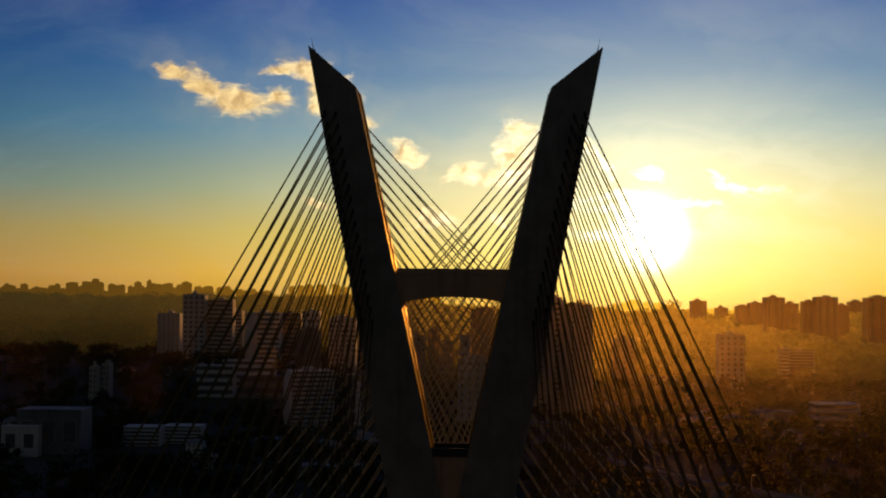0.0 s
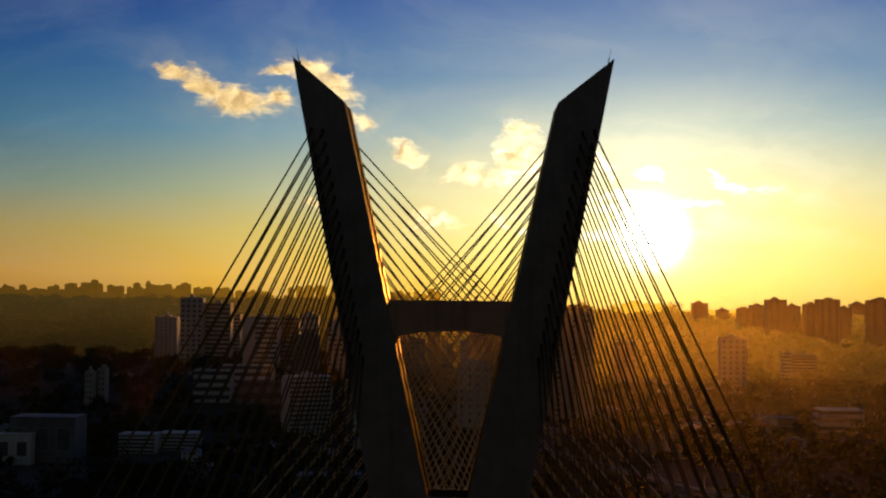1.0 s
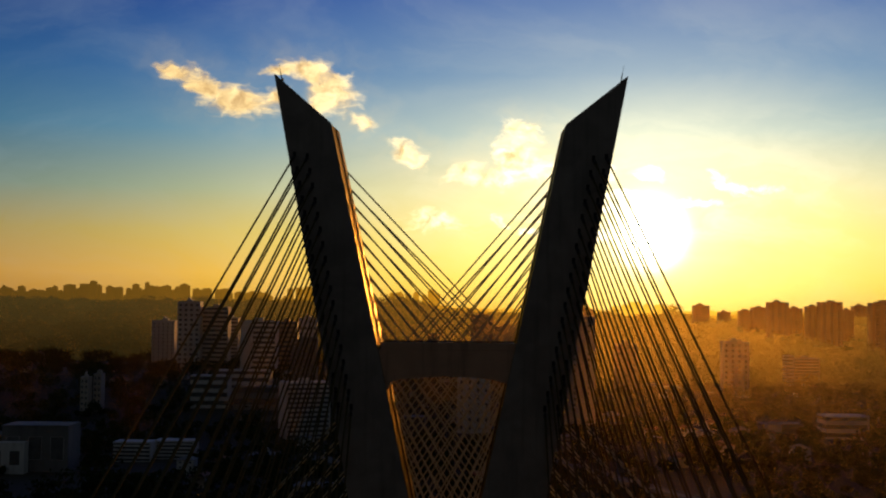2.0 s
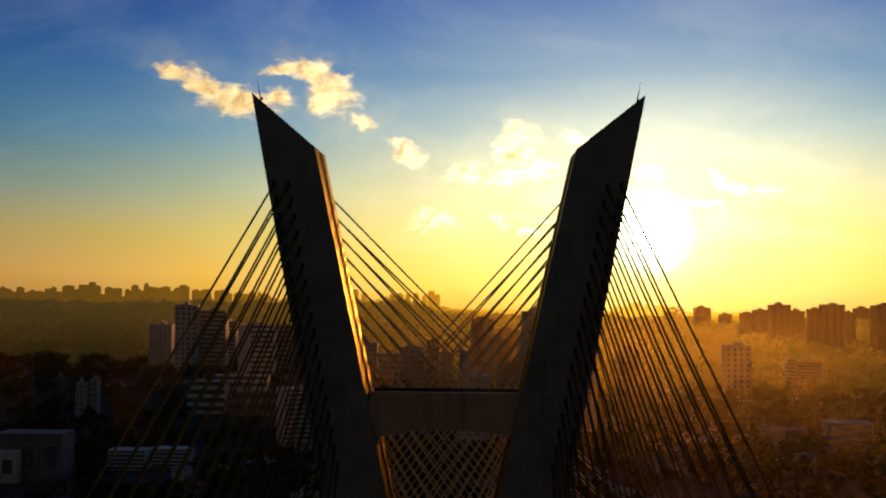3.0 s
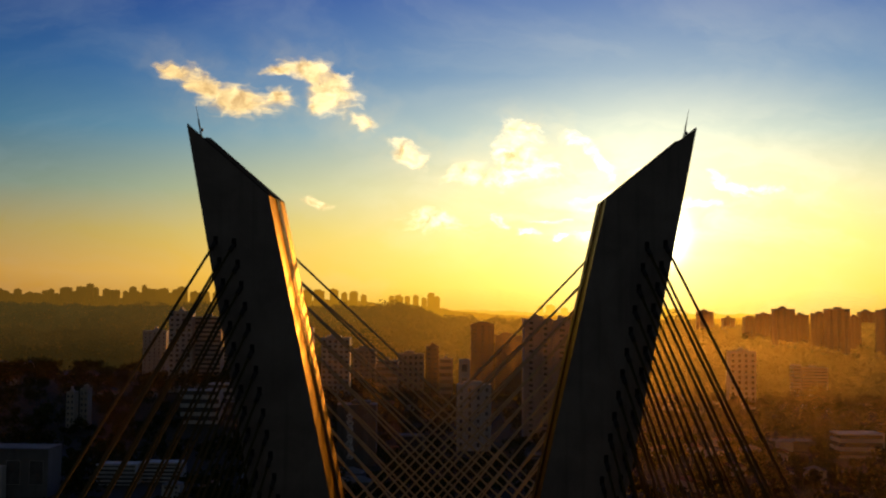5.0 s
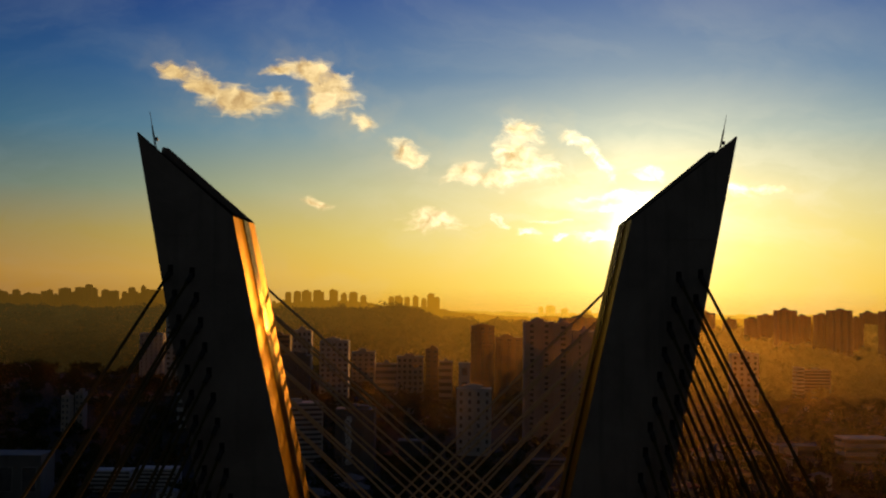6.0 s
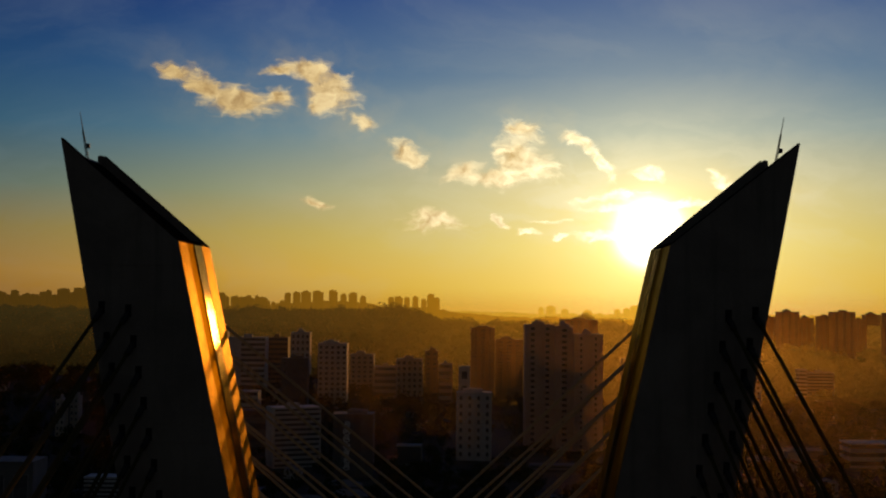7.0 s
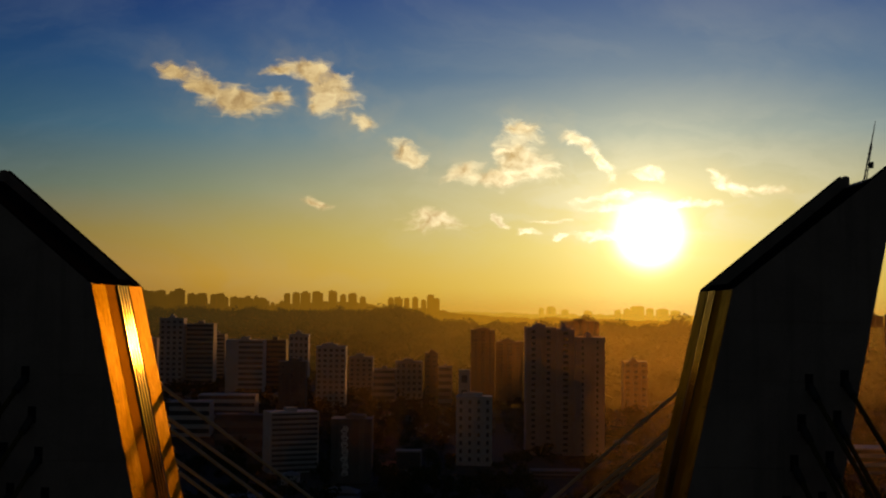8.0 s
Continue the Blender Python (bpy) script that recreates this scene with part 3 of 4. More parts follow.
def footing(x, y, w, d):
    return min(ground_height(x + a * w / 2, y + b * d / 2) for a in (-1, 1) for b in (-1, 1)) - 0.6


def tower_block(x, y, w, d, top, wall, label, floors=0, cols=0, yaw=0.0, tank=True, name="apartment_tower", wide=0.55, fins=0, side_cols=0):
    """A block of flats: body with parapet and roof tank, and windows of their own, floor by floor."""
    z0 = footing(x, y, w, d)
    h = top - z0
    CITY.append((x, y, w / 2 + 4, d / 2 + 4))
    house = thing(name, label, "building", pose(x, y, z0, 0, 0, yaw), "blocks of flats on the far bank")
    bm = box(-w / 2, w / 2, -d / 2, d / 2, 0, h - 1.1)
    add_box(bm, -w / 2 - 0.15, w / 2 + 0.15, -d / 2 - 0.15, d / 2 + 0.15, h - 1.1, h)
    part("wall", bm, wall, house)
    if tank:
        rng = random.Random(int(x * 3 + y))
        a, b = -rng.uniform(0.08, 0.34) * w, rng.uniform(0.08, 0.34) * w
        bm = box(a, b, -d * 0.25, d * 0.25, h, h + rng.uniform(1.6, 3.0), 0.1)
        add_box(bm, a * 0.6, b * 0.2, -d * 0.16, d * 0.16, h + 1.5, h + rng.uniform(2.5, 4.6))
        part("roof_tank", bm, wall, house)
    for k in range(fins):
        fx = -w / 2 + (k + 0.5) * w / fins
        part("pilaster", box(fx - 0.5, fx + 0.5, -d / 2 - 0.7, -d / 2, 0, h - 1.2), wall, house)
    if floors and cols:
        step, pitch = (h - 4.0) / floors, w / cols
        me = window_mesh(pitch * wide, step * 0.55)
        for i in range(floors):
            for j in range(cols):
                ob = part("window", me, None, house)
                ob.location = (-w / 2 + (j + 0.5) * pitch, -d / 2 - 0.004, 2.6 + (i + 0.5) * step)
        if side_cols:
            pitch = d / side_cols
            for s in (-1, 1):
                for i in range(floors):
                    for j in range(side_cols):
                        ob = part("window", me, None, house)
                        ob.location, ob.rotation_euler = (s * (w / 2 + 0.004), -d / 2 + (j + 0.5) * pitch, 2.6 + (i + 0.5) * step), (0, 0, s * math.pi / 2)
    return house, z0, h


def banded_block(x, y, w, d, top, wall, label, floors, yaw=0.0, name="office_block", end_wall=0.0, tank=True):
    """A block with ribbon windows: a glazed core, and a spandrel and slab for every floor."""
    z0 = footing(x, y, w, d)
    h = top - z0
    CITY.append((x, y, w / 2 + 4, d / 2 + 4))
    house = thing(name, label, "building", pose(x, y, z0, 0, 0, yaw), "blocks on the far bank")
    part("glazing", box(-w / 2 + 0.5, w / 2 - 0.5, -d / 2 + 0.5, d / 2 - 0.5, 0, h - 0.6), GLASS, house, "dark ribbon windows")
    step = h / floors
    me = mesh_of(box(-w / 2, w / 2, -d / 2, d / 2, 0, step * 0.48), "spandrel", wall)
    for i in range(floors):
        part("spandrel", me, None, house).location = (0, 0, i * step)
    part("roof", box(-w / 2 - 0.2, w / 2 + 0.2, -d / 2 - 0.2, d / 2 + 0.2, h - 0.5, h + 0.6), wall, house)
    if end_wall:
        part("end_wall", box(-w / 2 - 0.25, -w / 2 + end_wall, -d / 2 - 0.25, d / 2 + 0.25, 0, h + 0.7), wall, house)
    part("end_wall", box(w / 2 - 0.6, w / 2 + 0.25, -d / 2 - 0.25, d / 2 + 0.25, 0, h + 0.7), wall, house)
    if tank:
        part("roof_tank", box(-w * 0.12, w * 0.10, -d * 0.2, d * 0.2, h + 0.6, h + 3.4, 0.1), wall, house)
    return house, z0, h


def mural(spot):
    """White painted curls one above another, on the front of the tower at that spot."""
    x, y = spot[:2]
    rng = random.Random(5)
    ob = thing("wall_painting", "white painted curls on the front of a dark tower", "mural", pose(x, y - 11.01, 0))
    for i in range(7):
        z = 15.0 + i * 5.0
        bm = bmesh.new()
        for k in range(3):
            cx, cz = -4.6 + rng.uniform(-0.7, 0.7), z + k * 1.3
            r = 2.6 - 0.4 * k
            turns = [j * math.pi / 6 for j in range(12)]
            inside, outside = [[(cx + q * math.cos(a), cz + 0.62 * q * math.sin(a)) for a in turns] for q in (0.55 * r, r)]
            for j in range(12):
                ring = [inside[j], outside[j], outside[(j + 1) % 12], inside[(j + 1) % 12]]
                add_prism(bm, [(px, -0.05 - 0.01 * k, pz) for px, pz in ring], [(px, 0.0, pz) for px, pz in ring])
        part("painted_curl", bm, WHITE_PAINT, ob)


tower_block(-277.9, 1188, 24.5, 16, 119.9, WHITE_WALL, "white tower of flats with columns of dark windows", 14, 4)
banded_block(-250.7, 1199, 28.2, 18, 113.6, BEIGE_WALL, "beige tower with deep banded balconies", 15, name="apartment_tower")
banded_block(-187.4, 1099, 35.6, 18, 99.9, WHITE_WALL, "white office block with dark ribbon windows and a blank end wall", 12, end_wall=12.0)
banded_block(-163.1, 1128, 22.1, 16, 99.3, BROWN_WALL, "brown block of flats with banded balconies", 12)
tower_block(-159.9, 1298, 21.6, 16, 101.7, WHITE_WALL, "small pale block of flats with a roof tank", 8, 4)
tower_block(-131.8, 1018, 24.0, 15, 84.1, GREY_WALL, "plain grey block with few small windows", 7, 3, wide=0.3)
tower_block(-102.1, 1069, 27.3, 18, 96.3, WHITE_WALL, "white tower of flats with rows of small windows", 12, 5)
tower_block(-83.7, 1208, 24.8, 16, 80.8, BEIGE_WALL, "beige block of flats behind trees", 9, 4)
banded_block(-55.9, 1138, 22.3, 15, 71.1, BEIGE_WALL, "low beige block of flats with banded fronts", 7)
tower_block(-34.3, 1238, 29.0, 16, 75.2, BEIGE_WALL, "low beige block of flats among trees", 8, 5)
tower_block(-11.3, 1337, 15.0, 14, 80.7, BROWN_WALL, "slim brown tower of flats", 10, 2)
banded_block(4.6, 1257, 14.7, 14, 68.5, BEIGE_WALL, "small beige block with banded balconies", 7)
tower_block(50.6, 1410, 28.8, 20, 106.7, BROWN_WALL, "tall slim brown tower of flats with corner piers", 20, 3, fins=4)
tower_block(84.7, 1439, 33.6, 18, 91.8, BROWN_WALL, "brown tower of flats with vertical piers", 18, 3, fins=4)
tower_block(85.6, 984, 25.7, 22, 117.0, PINK_WALL, "pale pink tower of flats with a column of windows", 21, 2, wide=0.28, fins=3)
tower_block(106.1, 979, 15.4, 24, 115.8, PINK_WALL, "pale stair tower with a column of small windows", 21, 1, wide=0.3, fins=2)
tower_block(126.1, 973, 24.9, 24, 109.0, PINK_WALL, "plain pinkish tower of flats with a blank front", 19, 2, wide=0.16)
tower_block(224.7, 1339, 27.4, 18, 73.0, BROWN_WALL, "brown block with a pale roof edge", 9, 3)
tower_block(26.9, 908, 28.2, 16, 62.8, WHITE_WALL, "pale slab of flats with a column of windows", 8, 4, wide=0.35)
tower_block(19.2, 922, 9.1, 9, 82.8, WHITE_WALL, "slender pale stair tower behind a slab", 6, 1, tank=False)
banded_block(-112.6, 856, 37.1, 20, 53.4, WHITE_WALL, "white office block with dark ribbon windows turned at an angle", 12, yaw=24.0, end_wall=1.2)
tower_block(-62.7, 811, 28.8, 22, 53.5, GREY_WALL, "dark grey tower with a white painted pattern", 14, 2, wide=0.2, tank=True)
mural(CITY[-1])
banded_block(-211.1, 968, 34.3, 16, 51.5, WHITE_WALL, "long white low school wing with ribbon windows", 4, tank=False, name="school_wing")
banded_block(-187.0, 1009, 49.5, 18, 54.5, WHITE_WALL, "long white low school wing with a flat roof", 4, tank=False, name="school_wing")
banded_block(-160.9, 922, 40.9, 14, 45.1, GREY_WALL, "low grey annexe with a flat roof", 3, tank=False, name="school_wing")
tower_block(-312.5, 1219, 25.3, 18, 98.3, WHITE_WALL, "pale tower of flats with narrow windows", 13, 5, wide=0.3)
banded_block(-246.1, 1268, 16.7, 16, 101.2, BEIGE_WALL, "beige tower with banded balconies", 14)
banded_block(-212.4, 708, 25.7, 16, 20.8, WHITE_WALL, "white low block with open galleries", 5, tank=False)
banded_block(-187.0, 723, 27.3, 16, 20.2, WHITE_WALL, "white low block with open galleries beside trees", 5, tank=False)
tower_block(-261.9, 663, 42.6, 26, 37.2, GREY_WALL, "grey hall with a flat pale roof and large openings", 1, 3, wide=0.6, tank=False, name="hall")
tower_block(-277.3, 644, 24.1, 8, 27.2, WHITE_WALL, "white side wing of a hall", 1, 2, tank=False, name="hall_wing")
tower_block(-315.2, 936, 6.8, 12, 51.6, BEIGE_WALL, "thin beige slab of flats", 6, 2)
tower_block(-306.7, 946, 6.8, 12, 53.9, BEIGE_WALL, "thin beige slab of flats", 6, 2)
banded_block(-122.6, 709, 20.1, 18, 12.7, SHEET, "low workshop with a pale sheet roof", 2, tank=False, name="workshop")
banded_block(-67.0, 579, 37.0, 18, 11.3, SHEET, "low workshop with a pale sheet roof", 2, tank=False, name="workshop")
tower_block(360.0, 1348, 31.9, 16, 77.0, WHITE_WALL, "pale slab of flats with tall window columns", 10, 4, wide=0.4)
banded_block(455.2, 1448, 10.2, 16, 56.2, WHITE_WALL, "pale stair tower of an office block", 9, tank=False)
banded_block(477.3, 1449, 32.7, 18, 52.8, BEIGE_WALL, "beige office block with ribbon windows", 10)
tower_block(516.9, 1911, 20.8, 22, 115.3, BROWN_WALL, "dark brown tower block with a rounded tank on its roof", 16, 3, wide=0.45)
tower_block(534.7, 1891, 23.4, 22, 121.2, BROWN_WALL, "dark brown tower block with a rounded tank on its roof", 16, 3, wide=0.45)
tower_block(543.6, 1811, 31.5, 22, 129.7, BROWN_WALL, "dark brown tower block with a rounded tank on its roof", 16, 3, wide=0.45)
tower_block(576.6, 1831, 22.7, 22, 120.0, BROWN_WALL, "dark brown tower block with a rounded tank on its roof", 16, 3, wide=0.45)
tower_block(587.9, 1771, 19.4, 22, 123.1, BROWN_WALL, "dark brown tower block with a rounded tank on its roof", 16, 3, wide=0.45)
tower_block(609.0, 1751, 34.0, 22, 130.3, BROWN_WALL, "dark brown tower block with a rounded tank on its roof", 16, 3, wide=0.45)
tower_block(656.4, 1811, 16.2, 22, 117.3, BROWN_WALL, "dark brown tower block with a rounded tank on its roof", 16, 3, wide=0.45)
tower_block(765.8, 2061, 26.5, 22, 125.7, BROWN_WALL, "dark brown tower block with a rounded tank on its roof", 16, 3, wide=0.45)
tower_block(681.3, 1711, 46.0, 22, 129.2, BROWN_WALL, "dark brown tower block with a rounded tank on its roof", 16, 3, wide=0.45)
tower_block(451.8, 1961, 26.2, 22, 124.1, BROWN_WALL, "dark brown tower block with a rounded tank on its roof", 16, 3, wide=0.45)
tower_block(504.2, 2011, 19.9, 22, 112.6, BROWN_WALL, "dark brown tower block with a rounded tank on its roof", 16, 3, wide=0.45)
banded_block(332.4, 872, 35.0, 24, 28.7, WHITE_WALL, "pale low block of shops with a flat roof", 3, tank=False, name="shop_row")
banded_block(290.9, 910, 35.1, 20, 18.1, GREY_WALL, "low grey hall with a flat roof", 2, tank=False, name="shop_row")
tower_block(243.5, 765, 10.0, 10, 11.5, BEIGE_WALL, "small beige block behind trees", 4, 2, tank=False)
tower_block(269.8, 775, 12.2, 10, 12.0, BEIGE_WALL, "small beige block behind trees", 4, 2, tank=False)
tower_block(286.3, 770, 8.1, 10, 8.9, BEIGE_WALL, "small beige block behind trees", 4, 2, tank=False)
tower_block(308.3, 765, 15.2, 10, 9.7, WHITE_WALL, "small white block behind trees", 4, 3, tank=False)
banded_block(85.5, 837, 37.2, 14, 13.8, SHEET, "long low workshop with a pale sheet roof", 2, tank=False, name="workshop")
banded_block(-22.3, 807, 18.0, 14, 30.8, SHEET, "low shed with a pale roof", 1, tank=False, name="workshop")
tower_block(203.4, 1711, 55.2, 22, 115.5, BROWN_WALL, "broad dark brown tower block", 16, 5, wide=0.45)


def build_viaduct():
    """A curved elevated road on the far bank, with parapets, piers and lamp posts."""
    road = thing("viaduct", "pale concrete viaduct curving past dark trees", "viaduct")
    line = [(66 + 150 * k - 70 * k * k * 0.4, 700 - 260 * k - 40 * math.sin(3.0 * k), 13.5) for k in [i / 24 for i in range(25)]]
    section = [(-5.0, -0.9), (-5.0, 1.0), (-4.7, 1.0), (-4.7, 0.0), (4.7, 0.0), (4.7, 1.0), (5.0, 1.0), (5.0, -0.9)]
    bm = bmesh.new()
    rings = []
    for i, (x, y, z) in enumerate(line):
        a, b = line[max(i - 1, 0)], line[min(i + 1, len(line) - 1)]
        n = Vector((b[1] - a[1], a[0] - b[0], 0)).normalized()
        rings.append([bm.verts.new((x + n.x * u, y + n.y * u, z + v)) for u, v in section])
    for p, q in zip(rings, rings[1:]):
        for i in range(8):
            bm.faces.new((p[i], p[(i + 1) % 8], q[(i + 1) % 8], q[i]))
    bm.faces.new(rings[0])
    bm.faces.new(rings[-1][::-1])
    part("road_deck", bm, GREY_WALL, road)
    for i in range(2, 25, 4):
        x, y, z = line[i]
        part("pier", rod((x, y, ground_height(x, y) - 0.5), (x, y, z - 0.9), 0.9, 10), GREY_WALL, road)
        bm = rod((x - 4.2, y, z), (x - 4.2, y, z + 8.5), 0.13, 6, 0.08)
        add_rod(bm, (x - 4.2, y, z + 8.5), (x - 2.2, y, z + 8.9), 0.07, 6)
        part("lamp_post", bm, STEEL, road)
    for x, y, _ in line[::2]:
        CITY.append((x, y, 9, 14))


build_viaduct()


def hip_house_meshes(w, d, h):
    bm = bmesh.new()
    e = 0.6
    low = [bm.verts.new(p) for p in ((-w / 2 - e, -d / 2 - e, h), (w / 2 + e, -d / 2 - e, h), (w / 2 + e, d / 2 + e, h), (-w / 2 - e, d / 2 + e, h))]
    r = [bm.verts.new(p) for p in ((-w / 2 + d * 0.45, 0, h + d * 0.24), (w / 2 - d * 0.45, 0, h + d * 0.24))]
    for f in ((low[0], low[1], r[1], r[0]), (low[2], low[3], r[0], r[1]), (low[1], low[2], r[1]), (low[3], low[0], r[0]), low[::-1]):
        bm.faces.new(f)
    return box(-w / 2, w / 2, -d / 2, d / 2, -1.5, h), bm


def build_houses():
    """Small houses and sheds between the blocks, on streets of the slope."""
    kinds = []
    for k, (w, d, h, wall, roof, words) in enumerate((
            (13, 9, 6.2, WHITE_WALL, TILE, "white two-storey house with a clay tile roof"),
            (17, 10, 6.8, BEIGE_WALL, TILE, "beige house with a clay tile roof"),
            (22, 14, 7.5, GREY_WALL, SHEET, "grey workshop with a pale sheet roof"),
            (11, 11, 9.2, WHITE_WALL, SHEET, "pale three-storey house with a sheet roof"))):
        house = thing("house", words + " among trees", "house", pose(0, 0, -400), "houses on the slope")
        walls, roof_bm = hip_house_meshes(w, d, h)
        part("wall", walls, wall, house)
        part("roof", roof_bm, roof, house)
        me = window_mesh(1.7, 1.5)
        for level in range(int(h // 3)):
            for j in (-0.3, 0.0, 0.3):
                part("window", me, None, house).location = (j * w, -d / 2 - 0.004, 1.7 + 3 * level)
        kinds.append(house)
    rng = random.Random(7)
    used = set()
    placed = 0
    for _ in range(4000):
        if placed >= 95:
            break
        y = rng.uniform(600, 1450)
        x = rng.uniform(-0.46, 0.46) * (y + 120)
        # houses keep to loose quarters
        if noise.noise((x / 170, y / 170, 2.0)) < 0.02 or any(abs(x - a) < c + 10 and abs(y - b) < d + 10 for a, b, c, d in CITY):
            continue
        k = rng.choice((0, 0, 1, 1, 2, 3))
        m = pose(x, y, ground_height(x, y) - 0.2, 0, 0, rng.choice((0, 90)) + 24 * noise.noise((x / 300, y / 300, 9)) + rng.uniform(-4, 4))
        if k in used:
            copy_thing(kinds[k], m)
        else:
            kinds[k].matrix_world = m
            used.add(k)
        CITY.append((x, y, 9, 8))
        placed += 1


build_houses()


def crown_points(rng, n, r, h):
    """Leaf clumps of one tree: several lobes, thick outside and open inside."""
    lobes = [(rng.normal(0, 0.38, 3) * (r, r, h * 0.3) + (0, 0, h * 0.62), r * rng.uniform(0.42, 0.75)) for _ in range(6)]
    pts = np.empty((n, 3))
    for i in range(n):
        c, q = lobes[rng.integers(6)]
        v = rng.normal(0, 1, 3)
        v /= np.linalg.norm(v)
        pts[i] = c + v * q * rng.uniform(0.75, 1.05) * (1, 1, 0.85)
    pts[:, 2] = np.maximum(pts[:, 2], h * 0.22)
    return pts


def woods(name, spots, clumps, leaf, mat, label, seed):
    """Many trees as one mass: tapered trunks, and crowns of small tilted leaf clumps."""
    rng = np.random.default_rng(seed)
    kinds = [crown_points(rng, clumps, 1.0, 2.0) for _ in range(9)]
    verts, faces, marks = [], [], []
    count = 0
    for x, y, r, h in spots:
        z = ground_height(x, y) - 0.3
        pts = kinds[rng.integers(9)] * (r, r, h / 2.0)
        turn = rng.uniform(0, 6.28)
        c, s = math.cos(turn), math.sin(turn)
        px, py = pts[:, 0] * c - pts[:, 1] * s + x, pts[:, 0] * s + pts[:, 1] * c + y
        n = len(pts)
        a = rng.normal(0, 1, (n, 3))
        a /= np.linalg.norm(a, axis=1)[:, None]
        b = np.cross(a, rng.normal(0, 1, (n, 3)))
        b /= np.linalg.norm(b, axis=1)[:, None]
        size = leaf * rng.uniform(0.6, 1.25, (n, 1))
        mid = np.stack([px, py, pts[:, 2] + z], 1)
        quad = np.stack([mid - a * size, mid - b * size * 0.7, mid + a * size, mid + b * size * 0.7], 1).reshape(-1, 3)
        verts.append(quad)
        faces.append((np.arange(n * 4) + count).reshape(-1, 4))
        marks.append(np.zeros(n, int))
        count += n * 4
        q = 0.035 * h
        stem = np.array([(x - q, y - q, z), (x + q, y - q, z), (x + q, y + q, z), (x - q, y + q, z),
                         (x - q * 0.4, y, z + h * 0.6), (x + q * 0.4, y, z + h * 0.6), (x + q * 0.4, y + q * 0.4, z + h * 0.6), (x - q * 0.4, y + q * 0.4, z + h * 0.6)])
        verts.append(stem)
        faces.append(np.array([(0, 1, 5, 4), (1, 2, 6, 5), (2, 3, 7, 6), (3, 0, 4, 7)]) + count)
        marks.append(np.ones(4, int))
        count += 8
    v, f, k = np.concatenate(verts), np.concatenate(faces), np.concatenate(marks)
    me = bpy.data.meshes.new(name)
    me.vertices.add(len(v))
    me.vertices.foreach_set("co", v.astype(np.float32).ravel())
    me.loops.add(len(f) * 4)
    me.loops.foreach_set("vertex_index", f.astype(np.int32).ravel())
    me.polygons.add(len(f))
    me.polygons.foreach_set("loop_start", np.arange(0, len(f) * 4, 4, dtype=np.int32))
    me.materials.append(mat)
    me.materials.append(BARK)
    me.polygons.foreach_set("material_index", k.astype(np.int32))
    me.update(calc_edges=True)
    tagged(new(name, me), label, "trees", kind="stuff")


SIGHT_LINES = ((-212, 708, 14), (-187, 723, 14), (-262, 663, 24), (-112, 856, 21), (-62, 811, 16), (27, 908, 16), (-211, 968, 18), (-187, 1009, 25),
         (128, 985, 34), (332, 872, 18), (291, 910, 18), (86, 837, 18))


def in_sight_line(x, y):
    """Sight lines from the camera to the lower blocks, kept clear of trees."""
    return any(b - 95 < y < b and abs(x - a * (y + 90) / (b + 90)) < w for a, b, w in SIGHT_LINES)


def build_woods():
    rng = random.Random(3)
    spots = []
    for _ in range(14000):
        y = rng.uniform(470, 1420)
        x = rng.uniform(-0.5, 0.5) * (y + 150)
        if len(spots) >= 2700:
            break
        if any(abs(x - a) < c and abs(y - b) < d for a, b, c, d in CITY) or noise.noise((x / 90, y / 90, 5.0)) < -0.30 or in_sight_line(x, y):
            continue
        r = rng.uniform(3.8, 7.5) * (1.25 if y > 980 else 1.0)
        spots.append((x, y, r, r * rng.uniform(1.7, 2.4)))
    for a, b, c, d in list(CITY):
        for _ in range(int(c / 3)):
            r = rng.uniform(5.0, 8.5) if b > 1000 else rng.uniform(2.5, 4.2)
            x, y = a + rng.uniform(-c - 4, c + 4), b - d - rng.uniform(1, 20)
            if not in_sight_line(x, y):
                spots.append((x, y, r, r * rng.uniform(1.7, 2.3)))
    woods("trees", spots, 110, 1.15, LEAF, "dark leafy trees between the buildings of the slope", 11)
    hill = []
    for _ in range(2600):
        y = rng.uniform(1430, 2200)
        x = rng.uniform(-0.5, 0.5) * (y + 150)
        r = rng.uniform(6, 13)
        hill.append((x, y, r, r * rng.uniform(1.4, 1.9)))
    crest = []
    for _ in range(330):
        y = rng.uniform(1960, 2120)
        x = rng.uniform(-0.5, 0.5) * (y + 150)
        r = rng.uniform(8, 17)
        crest.append((x, y, r, r * rng.uniform(1.2, 1.7)))
    # a few stands of old trees break the crest line
    for x, size in ((-78, 1.0), (-56, 0.7), (46, 0.8), (255, 1.1), (287, 0.7), (408, 1.2), (436, 0.9), (380, 0.7), (-330, 0.8), (-190, 0.7)):
        for _ in range(4):
            r = size * rng.uniform(13, 19)
            crest.append((x + rng.uniform(-13, 13), rng.uniform(1985, 2030), r, r * rng.uniform(1.7, 2.1)))
    woods("crest_trees", crest, 300, 1.5, HAZE_NEAR, "large dark trees along the crest of the hills, glowing with painted haze", 13)
    woods("hill_woods", hill, 60, 2.6, HAZE_NEAR, "dark woods covering the hills, glowing with painted haze", 12)


build_woods()


